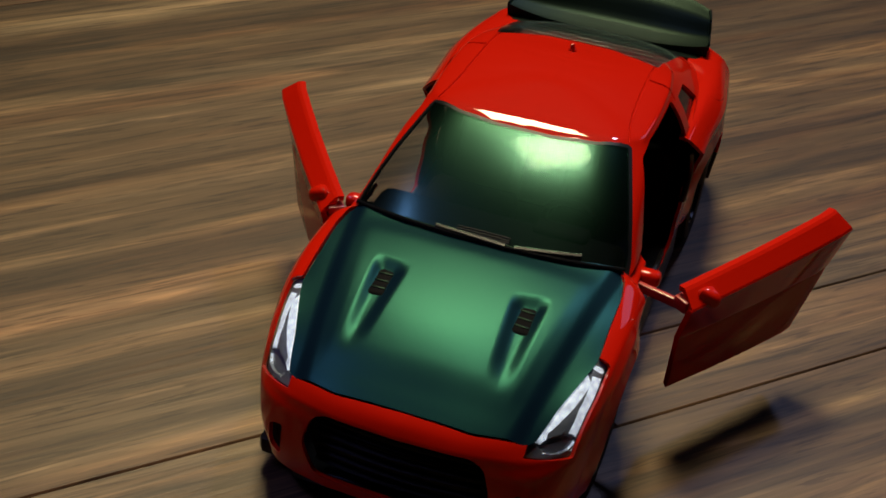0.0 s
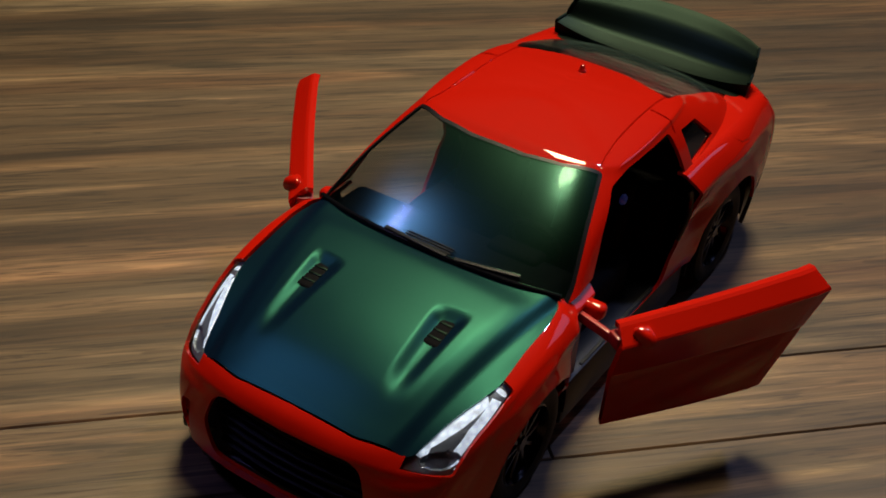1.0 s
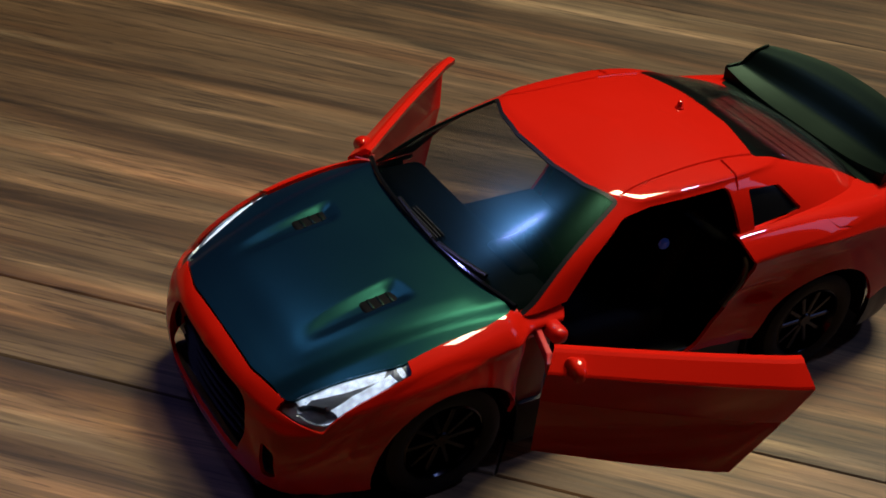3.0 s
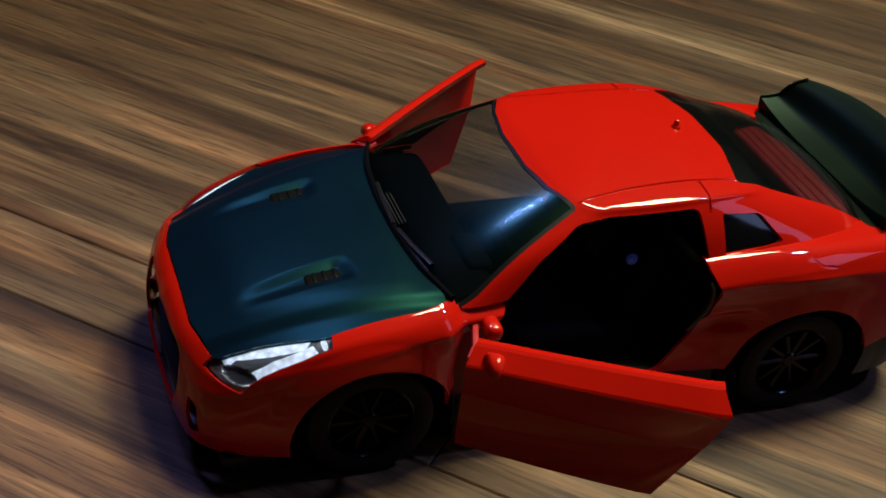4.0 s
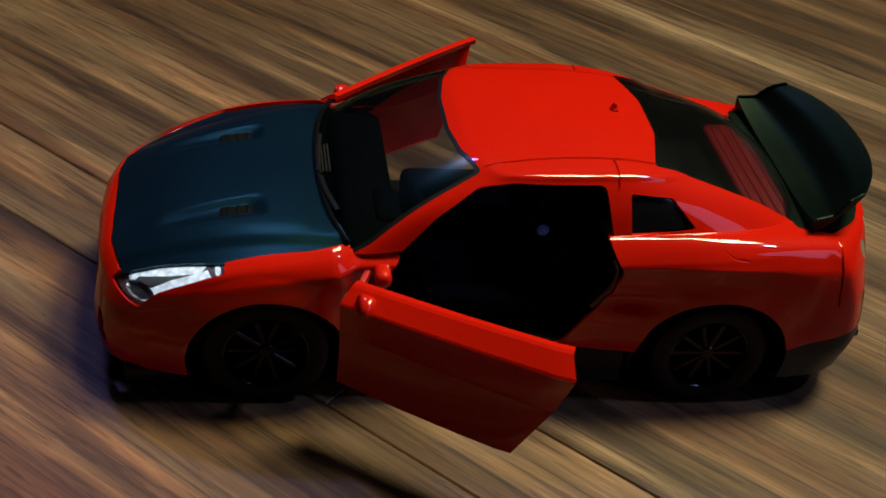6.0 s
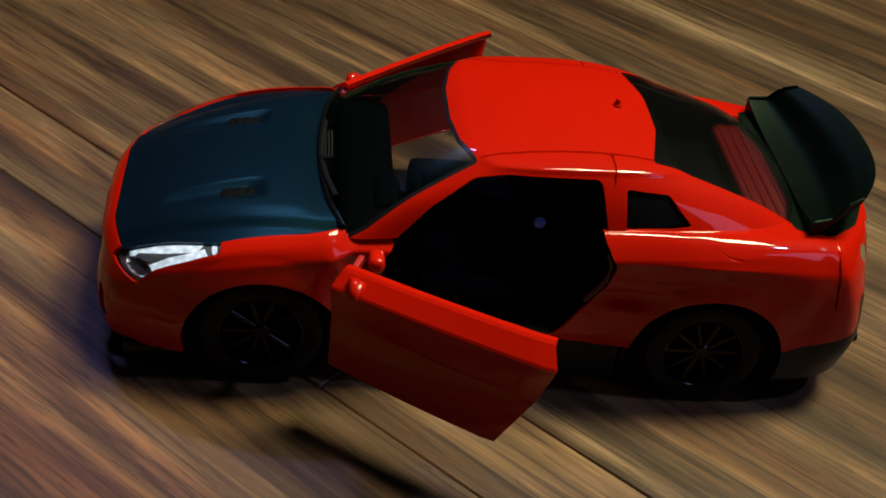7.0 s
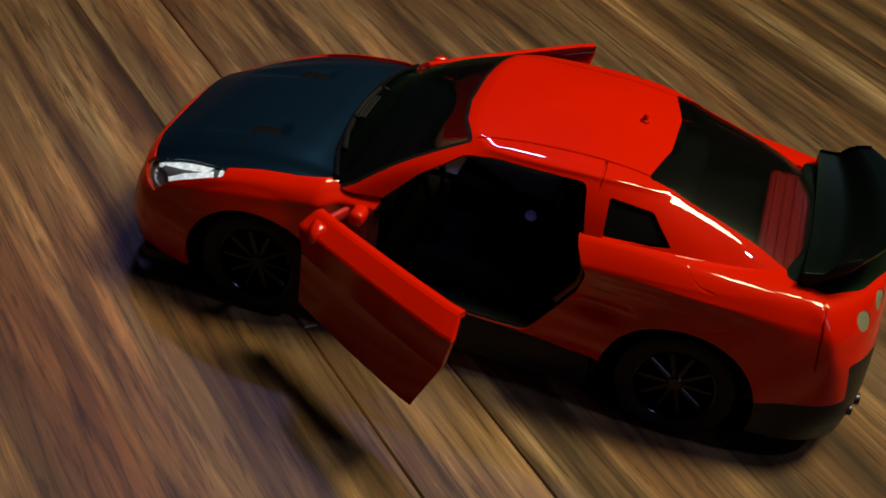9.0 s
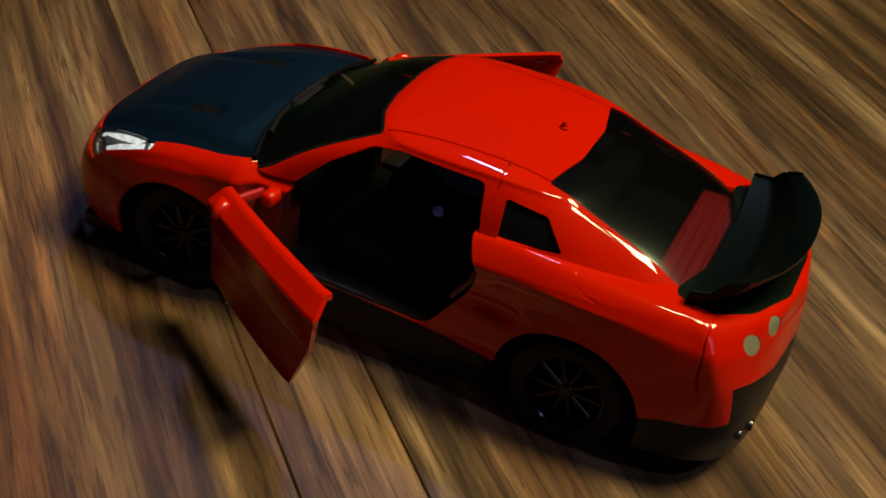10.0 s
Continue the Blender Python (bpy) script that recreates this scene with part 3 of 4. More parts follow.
def build_shell():
    # openings cut through the body; each panel is kept as a piece of its own
    out = {}
    for e in (arch_f, arch_r, door_edge):
        cut(body, e, side, not_deck)
    hood_in = shrunk(hood_edge, 0.008)
    for e in (hood_edge, hood_in):
        cut(body, e, top, near_front)
    cut(body, lamp_inner, front, lambda c: c.x > 1.9 and c.y > 0.5)
    cut(body, lamp_edge, side, near_lamp)
    cut(body, mouth_edge, front, lambda c: c.x > 1.9)
    cut(body, slit_edge, front, lambda c: c.x > 1.9)
    cut(body, lid_edge, top, lambda c: c.z > 1.03 and c.x < -1.5)
    cut(body, skirt_edge, front, lambda c: c.x < -1.7)
    for y, z, _ in TAIL_LAMPS:
        cut(body, tail_ring(y, z), front, lambda c: c.x < -2.0)
    take(body, lambda c: c.y > 0.5 and (inside(arch_f, c.x, c.z) or inside(arch_r, c.x, c.z)))
    take(body, lambda c: c.y > 0.79 and inside(door_edge, c.x, c.z))
    out["hood"] = take(body, lambda c: near_front(c) and inside(hood_in, c.x, c.y))
    take(body, lambda c: near_front(c) and inside(hood_edge, c.x, c.y))
    out["lens"] = take(body, lambda c: near_lamp(c) and inside(lamp_edge, c.x, c.z))
    out["mouth"] = take(body, lambda c: c.x > 1.9 and inside(mouth_edge, c.y, c.z))
    out["slit"] = take(body, lambda c: c.x > 1.9 and inside(slit_edge, c.y, c.z))
    out["lid"] = take(body, lambda c: c.z > 1.03 and c.x < -1.5 and inside(lid_edge, c.x, c.y))
    out["skirt"] = take(body, lambda c: c.x < -1.7 and inside(skirt_edge, c.y, c.z))
    out["tail"] = take(body, lambda c: c.x < -2.0 and any(inside(tail_ring(y, z), c.y, c.z) for y, z, _ in TAIL_LAMPS))
    # behind the front wings the door posts stand back
    for v in body.verts:
        if v.co.y > 0.78 and 0.3 < v.co.x < 0.95:
            back = 1 - smooth_step(0.765, 0.85 + 0.08 * smooth_step(0.82, 0.98, v.co.z), v.co.x)
            v.co.y -= 0.078 * back
            v.co.z -= 0.02 * back * smooth_step(0.95, 1.02, v.co.z)
    # the deck under the cabin is open
    take(body, lambda c: c.z > 0.9 and -1.90 < c.x < 0.98 and c.y < 0.80 - max(0, -c.x - 1.2) * 0.3)
    take(body, lambda c: c.z > 1.0 and 0.3 < c.x < 0.56 and c.y > 0.5).free()
    # cabin
    rim = shrunk(screen_edge, 0.022)
    cut(cabin, screen_edge, top, lambda c: c.x > 0.0)
    cut(cabin, rim, top, lambda c: c.x > 0.0)
    cut(cabin, rear_edge, top, lambda c: c.x < -0.8)
    cut(cabin, window_edge, side, not_deck)
    # seams: roof panel to side rail, roof rail across, tail corner, filler flap
    groove(cabin, ((0.10, 0.595), (-0.02, 0.568), (-0.19, 0.548), (-0.39, 0.538), (-0.63, 0.532), (-0.80, 0.528), (-0.90, 0.53)), top, lambda c: c.z > 1.3, (0, 0, -0.009))
    groove(cabin, ((-0.655, 0.545), (-0.66, 0.60), (-0.662, 0.66), (-0.66, 0.72)), top, lambda c: c.z > 1.36, (0, -0.006, -0.010))
    groove(body, ((-2.03, 1.13), (-2.036, 1.05), (-2.05, 0.97), (-2.06, 0.86), (-2.075, 0.76)), side, lambda c: c.y > 0.7, (0, -0.012, 0))
    groove(body, ((-1.255, 1.172), (-1.275, 1.15), (-1.297, 1.126), (-1.35, 1.095), (-1.43, 1.085)), side, lambda c: c.y > 0.8, (0, -0.004, 0))
    cut(cabin, quarter_edge, side, not_deck)
    take(cabin, lambda c: c.y > 0.5 and inside(window_edge, c.x, c.z))
    out["quarter"] = take(cabin, lambda c: c.y > 0.5 and inside(quarter_edge, c.x, c.z))
    out["screen"] = take(cabin, lambda c: c.x > 0.0 and inside(rim, c.x, c.y))
    out["seal"] = take(cabin, lambda c: c.x > 0.0 and inside(screen_edge, c.x, c.y))
    out["rear"] = take(cabin, lambda c: c.x < -0.8 and inside(rear_edge, c.x, c.y))
    return out


def scoop_depth(x, y):
    """How deep the bonnet's duct lies at a place."""
    y = abs(y)
    f = min(max((1.94 - x) / 0.70, 0), 1)  # 0 at the front tip, 1 at the rear
    lo, hi = 0.335 - 0.045 * f, 0.485 + 0.035 * f
    across = smooth_step(lo - 0.01, lo + 0.085, y) * (1 - smooth_step(hi - 0.085, hi, y))
    nose = 1.94 - 3.2 * (y - 0.41) ** 2
    tail = 1.245 + 0.5 * max(0, 0.50 - y) * 0.3
    along_x = (1 - smooth_step(nose - 0.22, nose, x)) * smooth_step(tail, tail + 0.12, x)
    return (0.012 + 0.018 * f) * across * along_x


def press_hood(bm):
    """The ducts and the folded sides of the bonnet."""
    for _ in range(2):
        near = [f for f in bm.faces if 1.20 < f.calc_center_median().x < 1.96 and 0.26 < f.calc_center_median().y < 0.55]
        bmesh.ops.subdivide_edges(bm, edges=list({e for f in near for e in f.edges}), cuts=1, use_grid_fill=True)
    # one smooth crowned sheet
    terms = lambda x, y: [(x - 1.5) ** i * y ** (2 * j) for i in range(6) for j in range(4)]
    good = [v for v in bm.verts if not (v.co.y < 0.2 and 1.2 < v.co.x < 1.7)]
    weights = np.linalg.lstsq(np.array([terms(v.co.x, v.co.y) for v in good]), np.array([v.co.z for v in good]), rcond=None)[0]
    for v in bm.verts:
        v.co.z = float(np.dot(terms(v.co.x, v.co.y), weights))
    for v in bm.verts:
        x, y = v.co.x, v.co.y
        fold = 0.57 + (1.95 - x) * 0.155
        v.co.z -= scoop_depth(x, y) + 0.024 * smooth_step(fold - 0.01, fold + 0.085, y)
        v.co.z += 0.008 * (1 - smooth_step(fold - 0.09, fold + 0.01, y)) * smooth_step(0.95, 1.1, x) * (1 - smooth_step(1.85, 2.05, x))


def fair(bm):
    """Evens a pane out into one smooth crowned sheet."""
    terms = lambda y, z: [(z - 1.2) ** i * y ** (2 * j) for i in range(4) for j in range(4)]
    weights = np.linalg.lstsq(np.array([terms(v.co.y, v.co.z) for v in bm.verts]), np.array([v.co.x for v in bm.verts]), rcond=None)[0]
    for v in bm.verts:
        v.co.x = float(np.dot(terms(v.co.y, v.co.z), weights))


pieces = build_shell()
fair(pieces["screen"])
press_hood(pieces["hood"])
INNER = (0, 0, 0.6)
shell = part("body_shell", thicken(mirrored(body), 0.022, INNER), RED, car, "glossy red painted body")
part("roof", thicken(mirrored(cabin), 0.022, INNER), RED, car, "glossy red roof and pillars")
part("bonnet", thicken(mirrored(pieces["hood"]), 0.02, INNER), FILM, car, "satin dark green to blue bonnet")
part("boot_lid", thicken(mirrored(pieces["lid"]), 0.02, INNER), FILM_DARK, car, "satin dark green boot lid")
part("windscreen", thicken(mirrored(pieces["screen"]), 0.012, INNER), WIND, car, "tinted windscreen")
part("windscreen_seal", thicken(mirrored(pieces["seal"]), 0.014, INNER), BLACK, car, "black windscreen edging")
part("rear_window", thicken(mirrored(pieces["rear"]), 0.012, INNER), REAR_GLASS, car, "smoked rear window")
part("rear_skirt", thicken(mirrored(pieces["skirt"]), 0.03, INNER), BLACK, car, "black lower rear bumper")
for sgn in (1, -1):
    pane = pieces["quarter"].copy()
    for v in pane.verts:
        v.co.y -= 0.025
    thicken(pane, 0.012, INNER)
    if sgn < 0:
        bmesh.ops.scale(pane, vec=(1, -1, 1), verts=pane.verts)
    part("quarter_window", pane, GLOSS_BLACK, car, "black quarter window pane")


def door_leaf():
    """The closed left door: a shoulder band on top, a fold under it, and a panel drawn in towards the sill."""
    #        front x, rear x, height at x = 0, its slope along x, y
    lines = [
        (0.770, -0.470, 1.100, -0.085, 0.800),
        (0.770, -0.478, 1.104, -0.085, 0.838),
        (0.774, -0.482, 1.094, -0.085, 0.858),
        (0.790, -0.540, 1.018, -0.072, 0.938),
        (0.792, -0.544, 1.004, -0.070, 0.946),
        (0.794, -0.540, 0.985, -0.066, 0.940),
        (0.800, -0.462, 0.775, -0.030, 0.902),
        (0.800, -0.450, 0.752, -0.028, 0.895),
        (0.800, -0.432, 0.715, -0.025, 0.897),
        (0.800, -0.262, 0.375, 0.0, 0.886),
        (0.798, -0.255, 0.362, 0.0, 0.872),
    ]
    rows = []
    for f in np.linspace(0, 1, 29):
        # the far end rounds in a little
        row = []
        for x0, x1, z, slope, y in lines:
            x = x0 + (x1 - x0) * f
            row.append((x, y + 0.012 * math.sin(math.pi * f) - 0.01 * smooth_step(0.93, 1.0, f), z + slope * x))
        rows.append(row)
    return thicken(grid_mesh(rows), 0.035, INNER)


def bar_between(a, b, width, height):
    """A slim bevelled bar from a to b, lying flat."""
    a, b = Vector(a), Vector(b)
    turn = (b - a).to_track_quat("X", "Z").to_matrix().to_4x4()
    bm = bmesh.new()
    box(bm, (0, -width / 2, -height / 2), ((b - a).length, width / 2, height / 2), min(width, height) * 0.25, 2, Matrix.Translation(a) @ turn)
    return bm


def doors():
    for sgn, turn, shift in ((1, -34.0, (0.10, 0.275, 0.0)), (-1, 35.5, (0.08, -0.07, 0.0))):
        bm = door_leaf()
        mb = bmesh.new()
        box(mb, (0.60, 0.87, 0.955), (0.715, 0.985, 1.04), 0.036, 3)
        for v in mb.verts:
            # the shell narrows towards its outer tip
            f = smooth_step(0.90, 0.99, v.co.y)
            v.co.x -= 0.06 * f * (v.co.x - 0.60) / 0.115
            v.co.z -= 0.03 * f
        ab = bmesh.new()
        box(ab, (0.70, 0.80, 0.90), (0.80, 0.90, 0.98), 0.012, 2)
        if sgn < 0:
            for b in (bm, mb, ab):
                bmesh.ops.scale(b, vec=(1, -1, 1), verts=b.verts)
        pivot = Vector((0.80, 0.92 * sgn, 0))
        m = Matrix.Translation(pivot + Vector(shift)) @ Matrix.Rotation(radians(turn), 4, "Z") @ Matrix.Translation(-pivot)
        for b in (bm, mb, ab):
            bmesh.ops.transform(b, matrix=m, verts=b.verts)
        knuckle = bmesh.new()
        box(knuckle, (0.60, 0.84, 0.875), (0.695, 0.99 if sgn > 0 else 0.95, 0.97), 0.035, 3)
        if sgn < 0:
            bmesh.ops.scale(knuckle, vec=(1, -1, 1), verts=knuckle.verts)
        part("door_hinge", knuckle, RED, car, "red moulded door hinge")
        door = part("door", bm, RED, car, "open red door", smooth=9)
        part("wing_mirror", mb, RED, door)
        part("hinge_arm", ab, RED_INNER, door)
        foot = m @ Vector((0.76, 0.85 * sgn, 0.92))
        part("hinge_strut", bar_between((0.70, 0.80 * sgn, 0.90), foot, 0.035, 0.06), RED_INNER, door, "dark red moulded hinge strut")


doors()


def wheel_at(x, y, sgn):
    tyre = lathe([(-0.11, 0.24), (-0.125, 0.27), (-0.13, 0.32), (-0.115, 0.35), (-0.06, 0.36), (0.06, 0.36), (0.115, 0.35), (0.13, 0.32), (0.125, 0.27), (0.11, 0.24), (-0.11, 0.24)], 56)
    rim = lathe([(-0.11, 0.245), (0.11, 0.25), (0.118, 0.235), (0.10, 0.225), (0.03, 0.21), (-0.10, 0.21), (-0.11, 0.245)], 48)
    cap = lathe([(0.03, 0.0005), (0.03, 0.05), (0.085, 0.05), (0.095, 0.04), (0.095, 0.0005)], 20)
    disc = lathe([(0.0, 0.0005), (0.0, 0.2), (-0.02, 0.2), (-0.02, 0.0005)], 32)
    m = Matrix.Translation((x, y, WHEEL_Z)) @ Matrix.Rotation(0 if sgn > 0 else math.pi, 4, "Z")
    bmesh.ops.transform(tyre, matrix=m, verts=tyre.verts)
    holder = part("wheel", disc_at(disc, m), MATT, car)
    part("tyre", tyre, RUBBER, holder, "black rubber tyre")
    bmesh.ops.transform(rim, matrix=m, verts=rim.verts)
    part("rim", rim, RIM, holder, "dark chrome rim")
    for k in range(10):
        spoke = bmesh.new()
        box(spoke, (0.03, 0.045, -0.016), (0.225, 0.085, 0.016), 0.006, 1, m @ Matrix.Rotation(2 * math.pi * k / 10, 4, "Y"))
        part("spoke", spoke, RIM, holder)
    bmesh.ops.transform(cap, matrix=m, verts=cap.verts)
    part("hub_cap", cap, RIM, holder)


def disc_at(bm, m):
    bmesh.ops.transform(bm, matrix=m, verts=bm.verts)
    return bm


for wx in (WHEEL_F, WHEEL_R):
    for sgn in (1, -1):
        wheel_at(wx, 0.80 * sgn, sgn)


def arch_liners():
    for x, z, r in ((WHEEL_F, 0.33, 0.47), (WHEEL_R, 0.34, 0.48)):
        for sgn in (1, -1):
            rows = []
            for y in (0.60, 0.75, 0.90):
                rows.append([(x + r * math.cos(w), y * sgn, z + r * math.sin(w)) for w in np.linspace(-0.15, math.pi + 0.15, 30)])
            bm = grid_mesh(rows)
            part("wheel_arch", thicken(bm, 0.012, (x, 0.75 * sgn, 5)), MATT, car, "matt black wheel arch")


arch_liners()


def chassis():
    bm = bmesh.new()
    box(bm, (-2.34, -0.60, 0.12), (2.20, 0.60, 0.24), 0.04, 2)
    part("base_plate", bm, BLACK, car, "black plastic base plate")
    for sgn in (1, -1):
        sill = bmesh.new()
        box(sill, (-0.86, 0.60, 0.13), (0.78, 0.885, 0.43), 0.03, 2)
        if sgn < 0:
            bmesh.ops.scale(sill, vec=(1, -1, 1), verts=sill.verts)
        sill = part("sill", sill, BLACK, car, "black plastic sill")
        strip = bmesh.new()
        box(strip, (-0.42, 0.845, 0.427), (0.55, 0.868, 0.437), 0.003, 1)
        if sgn < 0:
            bmesh.ops.scale(strip, vec=(1, -1, 1), verts=strip.verts)
        part("sill_trim", strip, STEEL, sill, "dull metal edge strip")
    for sgn in (1, -1):
        post = bmesh.new()
        box(post, (0.60, 0.58, 0.36), (0.825, 0.855, 0.93), 0.03, 2)
        for v in post.verts:
            v.co.y *= sgn
        part("door_post", post, SHADED_RED, car, "red front door post, gap shade in its colour")
    chin = bmesh.new()
    box(chin, (1.76, -0.86, 0.10), (2.20, 0.86, 0.21), 0.03, 2)
    for v in chin.verts:
        if v.co.x > 2.0:
            v.co.x -= 0.16 * (abs(v.co.y) / 0.86) ** 4
    part("splitter", chin, BLACK, car, "black front splitter")
    # fillers added where the body is hollow, black for the shade inside
    for name, lo, hi in (("rear_filler", (-1.78, -0.78, 0.30), (-0.66, 0.78, 1.0)), ("front_filler", (0.62, -0.76, 0.30), (1.62, 0.76, 0.86)), ("nose_block", (1.60, -0.56, 0.24), (2.02, 0.56, 0.70)), ("tail_block", (-2.30, -0.62, 0.22), (-1.76, 0.62, 1.0)), ("cabin_floor", (-0.68, -0.80, 0.22), (0.64, 0.80, 0.38))):
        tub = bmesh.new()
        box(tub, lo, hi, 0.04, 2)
        part(name, tub, INSIDE, car, "near-black inner block, shade put into its colour")


chassis()


def cabin_things():
    # dash, seats and bench: black plastic with the cabin's shade in its colour
    dash = bmesh.new()
    box(dash, (0.52, -0.76, 0.82), (0.86, 0.76, 1.03), 0.07, 3)
    box(dash, (0.50, 0.20, 0.95), (0.66, 0.54, 1.06), 0.04, 3)
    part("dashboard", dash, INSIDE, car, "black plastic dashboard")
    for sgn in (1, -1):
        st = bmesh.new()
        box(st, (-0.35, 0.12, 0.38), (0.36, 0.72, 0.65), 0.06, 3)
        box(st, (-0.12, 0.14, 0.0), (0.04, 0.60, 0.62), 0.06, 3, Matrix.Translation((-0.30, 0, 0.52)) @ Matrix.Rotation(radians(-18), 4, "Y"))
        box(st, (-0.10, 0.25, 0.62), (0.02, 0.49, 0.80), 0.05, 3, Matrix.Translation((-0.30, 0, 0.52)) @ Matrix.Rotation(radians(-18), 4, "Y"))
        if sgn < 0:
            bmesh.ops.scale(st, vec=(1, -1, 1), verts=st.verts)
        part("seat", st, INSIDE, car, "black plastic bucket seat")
    ring = [(0.36 + 0.05 * math.cos(a), 0.37 + 0.16 * math.sin(a), 0.98 + 0.15 * math.cos(a)) for a in (2 * math.pi * k / 24 for k in range(25))]
    wheel = tube(ring, 0.02)
    part("steering_wheel", wheel, INSIDE, car)
    button = lathe([(0, 0.0005), (0.0, 0.030), (0.014, 0.036), (0.03, 0.026), (0.038, 0.0005)], 18, "y")
    bmesh.ops.translate(button, vec=(-0.301, 0.595, 1.038), verts=button.verts)
    part("cabin_light", button, BLUE, car, "small dim blue cabin light")
    # steel strip added to give the glints seen on the black jamb edge
    jamb = [(-0.665, 0.885, 1.04), (-0.695, 0.895, 0.97), (-0.675, 0.905, 0.88), (-0.625, 0.905, 0.80), (-0.575, 0.90, 0.72)]
    part("jamb_glint", tube(spline(jamb, 14), 0.020), STEEL, car, "steel strip for the glints on the jamb edge")
    bench = bmesh.new()
    box(bench, (-1.20, -0.70, 0.95), (-0.82, 0.70, 1.22), 0.07, 3)
    for y in (-0.35, 0.35):
        box(bench, (-1.02, y - 0.14, 1.18), (-0.90, y + 0.14, 1.33), 0.05, 3)
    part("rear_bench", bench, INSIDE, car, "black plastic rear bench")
    shelf = bmesh.new()
    box(shelf, (-1.95, -0.64, 1.00), (-1.60, 0.64, 1.10), 0.03, 3)
    shelf = part("rear_shelf", shelf, RED_INNER, car, "ribbed red rear shelf")
    for k in range(5):
        line = [(-1.65 - k * 0.062, y, 1.096) for y in (-0.58, 0.0, 0.58)]
        part("shelf_rib", tube(line, 0.013, 8), RED_INNER, shelf)


cabin_things()


def head_lamps():
    eye = [(1.985 + 0.075 * math.cos(w) + 0.02 * math.sin(w), 0.722 + 0.032 * math.sin(w) - 0.020 * math.cos(w)) for w in (2 * math.pi * k / 24 for k in range(24))]
    bands = (
        [(2.045, 0.728), (1.99, 0.772), (1.90, 0.808), (1.78, 0.850), (1.66, 0.888), (1.60, 0.930), (1.60, 1.0), (1.85, 0.97), (2.09, 0.83)],
        [(1.955, 0.672), (1.905, 0.733), (1.80, 0.797), (1.70, 0.842), (1.60, 0.888), (1.62, 0.905), (1.72, 0.866), (1.82, 0.824), (1.925, 0.760), (1.985, 0.690)],
        circle(1.565, 0.915, 0.016, 14),
    )
    cutter = pieces["lens"].copy()
    for band in bands:
        cut(cutter, band, side)
    cut(cutter, eye, side)
    for sgn in (1, -1):
        lens, bowl = pieces["lens"].copy(), cutter.copy()
        for v in bowl.verts:
            v.co += Vector((-0.022, -0.024, -0.018))
        in_band = lambda c: any(inside(band, c.x + 0.022, c.z + 0.018) for band in bands) and not inside(eye, c.x + 0.022, c.z + 0.018)
        strip = take(bowl, in_band)
        for v in bowl.verts:
            if inside(eye, v.co.x + 0.022, v.co.z + 0.018):
                v.co += Vector((-0.010, -0.010, -0.008))
        thicken(lens, 0.010, INNER)
        thicken(bowl, 0.015, INNER)
        thicken(strip, 0.015, INNER)
        for b in (lens, bowl, strip):
            if sgn < 0:
                bmesh.ops.scale(b, vec=(1, -1, 1), verts=b.verts)
        lamp = part("headlight", bowl, HOUSING, car, "headlight with silver reflector")
        part("lens", lens, CLEAR, lamp, "clear plastic lens")
        part("reflector", strip, REFLECTOR_GLOW, lamp, "glowing white reflector band")


head_lamps()


def wing_top(f, a):
    """The ducktail's upper side: place across the chord f, 0 in front, and a, 0 in the middle to 1 at the end."""
    lead, trail = -1.895 + 0.035 * a**2, -2.372 + 0.22 * a**2.4
    base, lip = 1.155 + 0.080 * a**3, 1.397 - 0.014 * a**2 - 0.006 * a**8
    rise = 0.10 * smooth_step(0.0, 0.45, f) + 0.62 * smooth_step(0.36, 0.72, f) + 0.28 * smooth_step(0.62, 1.05, f)
    return lead + (trail - lead) * f, base + (lip - base) * rise


def spoiler():
    rows = []
    for s in np.linspace(-1, 1, 61):
        a = abs(s)
        ring = []
        for f in np.linspace(0, 1, 17):
            x, z = wing_top(f, a)
            ring.append((x, s * (0.75 - 0.065 * f**1.4), z))
        for f in np.linspace(1, 0, 9):
            x, z = wing_top(f, a)
            lip = wing_top(1, a)[1] - 0.035
            low = 1.10 + (lip - 1.10) * f**1.7 if a < 0.93 else 1.135 + (lip - 1.135) * f**1.3
            ring.append((x + 0.008 * f, s * (0.74 - 0.065 * f**1.4), min(low, z - 0.012)))
        rows.append(ring)
    bm = grid_mesh(rows, close=True)
    bmesh.ops.holes_fill(bm, edges=bm.edges)
    wing = part("rear_spoiler", bm, FILM_DARK, car, "satin dark green rear wing")
    for sgn in (1, -1):
        edge = [(wing_top(f, 1)[0], sgn * (0.742 - 0.065 * f**1.4), wing_top(f, 1)[1] + 0.004) for f in np.linspace(0.03, 0.99, 14)]
        part("end_plate", tube(edge, 0.010), FILM_DARK, wing)


spoiler()


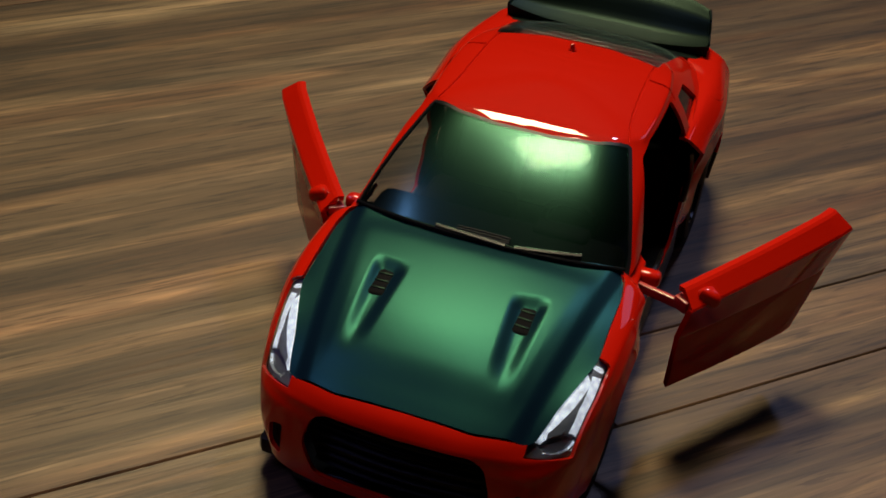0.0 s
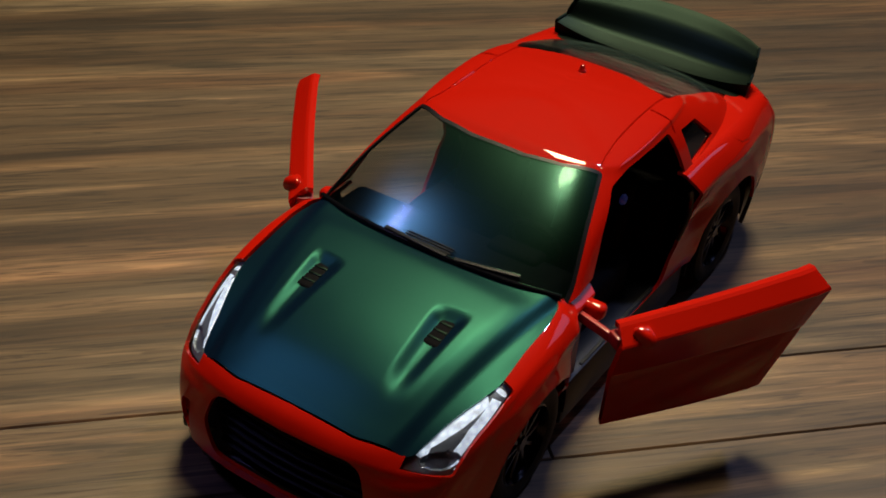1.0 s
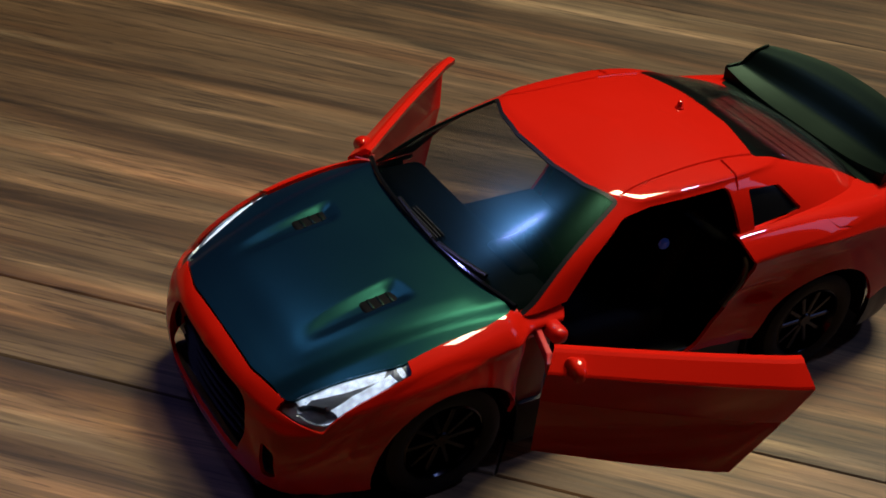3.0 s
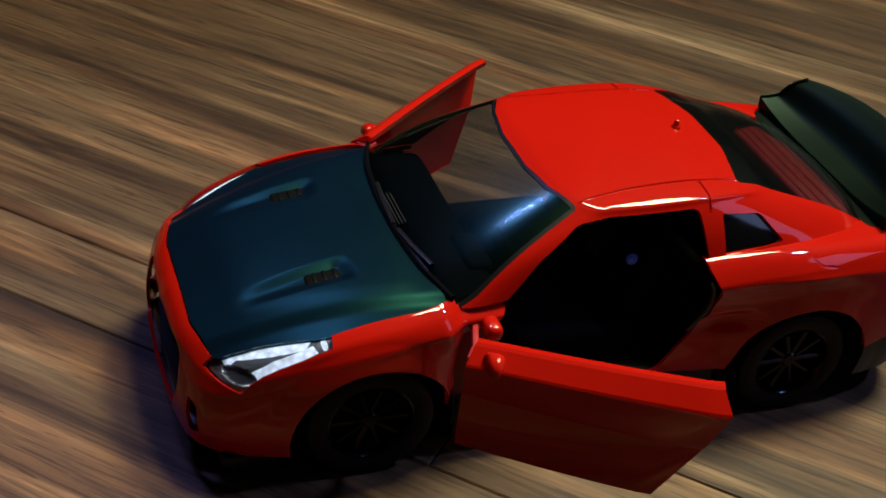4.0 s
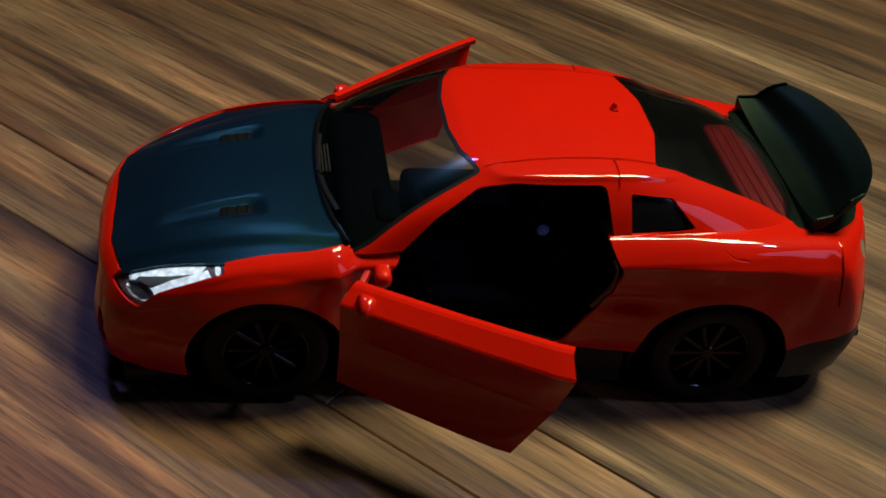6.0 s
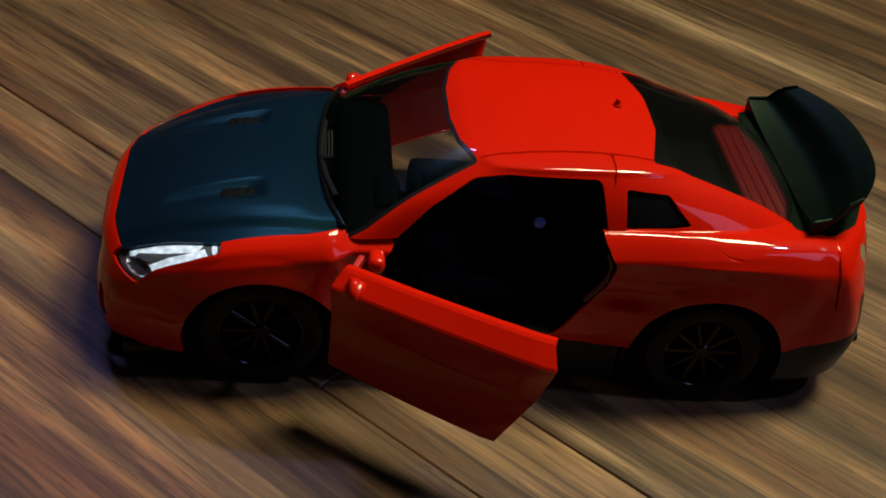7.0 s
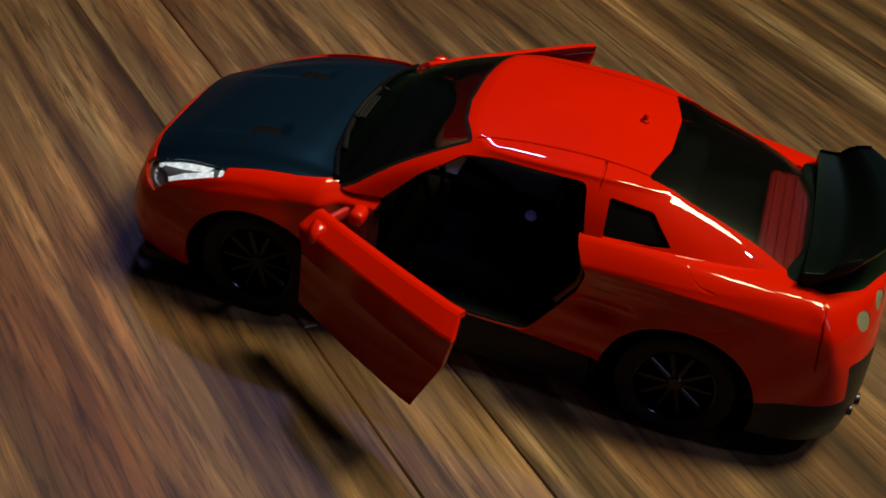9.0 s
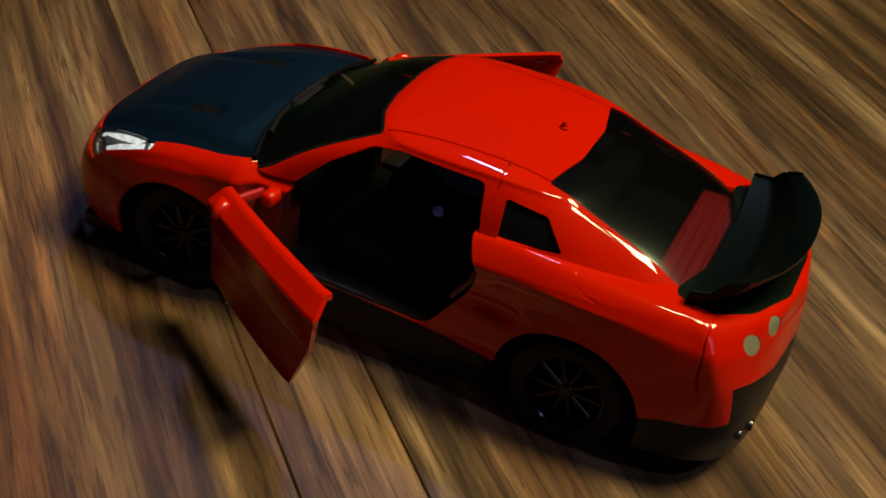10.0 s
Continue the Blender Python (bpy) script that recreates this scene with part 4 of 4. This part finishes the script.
def small_fittings():
    knob = lathe([(0, 0.0005), (0, 0.028), (0.012, 0.028), (0.022, 0.018), (0.05, 0.014), (0.055, 0.0005)], 16, "z")
    bmesh.ops.translate(knob, vec=(-0.78, 0, 1.505), verts=knob.verts)
    part("aerial_stub", knob, RED, car)
    mesh = mirrored(pieces["mouth"])
    for v in mesh.verts:
        v.co.x -= 0.10
    grille = part("grille", thicken(mesh, 0.02, INNER), MATT, car, "black front grille")
    for k in range(6):
        z = 0.31 + k * 0.064
        w = 0.46
        rows = []
        for y in np.linspace(-w, w, 13):
            x = 2.20 - 0.10 * (y / 0.5) ** 2 * 0.5
            rows.append([(x, y, z - 0.008), (x + 0.02, y, z), (x, y, z + 0.008), (x - 0.02, y, z)])
        part("grille_bar", grid_mesh(rows, close=True), MATT, grille)
    for sgn in (1, -1):
        slit = pieces["slit"].copy()
        for v in slit.verts:
            v.co.x -= 0.05
            v.co.y = (v.co.y - 0.02) * sgn
        part("side_intake", thicken(slit, 0.02, INNER), MATT, car, "black bumper intake")
        for y, z, x in TAIL_LAMPS:
            disc = pieces["tail"].copy()
            take(disc, lambda c: not inside(tail_ring(y, z), c.y, c.z)).free()
            for v in disc.verts:
                v.co.x += 0.004
                v.co.y *= sgn
            part("tail_lamp", thicken(disc, 0.02, INNER), TAIL, car, "round grey-green tail lamp")
        for x, y in ((-2.415, 0.585), (-2.375, 0.705)):
            pipe = lathe([(0.10, 0.024), (0.0, 0.026), (-0.006, 0.032), (0.0, 0.036), (0.10, 0.036)], 20, "x")
            bmesh.ops.translate(pipe, vec=(x, y * sgn, 0.40), verts=pipe.verts)
            part("exhaust_tip", pipe, STEEL, car, "small dull steel exhaust tip")
    for sgn in (1, -1):
        # a black block gives the dark of the vent opening; the bonnet stays uncut
        vent = bmesh.new()
        box(vent, (1.318, 0.354, -0.030), (1.545, 0.470, 0.014), 0.021, 3)
        for v in vent.verts:
            v.co.z += hood_floor(v.co.x, v.co.y)
            v.co.y *= sgn
        grate = part("bonnet_vent", vent, INSIDE, car, "bonnet vent, its dark opening shown by a black block")
        for k in range(3):
            bar = bmesh.new()
            x = 1.378 + k * 0.056
            box(bar, (x - 0.008, 0.366, 0.004), (x + 0.008, 0.450, 0.019), 0.005, 2)
            for v in bar.verts:
                v.co.z += hood_floor(v.co.x, v.co.y)
                v.co.y *= sgn
            part("slat", bar, FILM_DARK, grate, "dark green vent slat")
        rod = tube([(0.962, 0.19, 1.098), (0.940, 0.36, 1.108), (0.885, 0.56, 1.105)] if sgn > 0 else [(0.945, -0.28, 1.105), (0.965, -0.08, 1.108), (0.970, 0.14, 1.10)], 0.019)
        part("wiper", rod, BLACK, car, "black moulded wiper")


    edge = [(0.845, -0.80, 1.062), (0.925, -0.55, 1.085), (0.965, -0.25, 1.095), (0.972, 0, 1.098), (0.965, 0.25, 1.095), (0.925, 0.55, 1.085), (0.845, 0.80, 1.062)]
    cowl = part("cowl", tube(spline(edge, 40), 0.016, 10), GLOSS_BLACK, car, "glossy black cowl under the windscreen")
    for k in range(4):
        line = [(0.905 + k * 0.019, y, 1.118 - 0.004 * k - 0.08 * y * y) for y in np.linspace(-0.16, 0.15, 8)]
        part("cowl_rib", tube(line, 0.006, 6), MATT, cowl)


def hood_floor(x, y):
    """The height of the bonnet's duct floor near the vents."""
    return 1.036 - 0.155 * (x - 1.33) - 0.035 * (abs(y) - 0.42) - 0.032


small_fittings()
lay_planks()
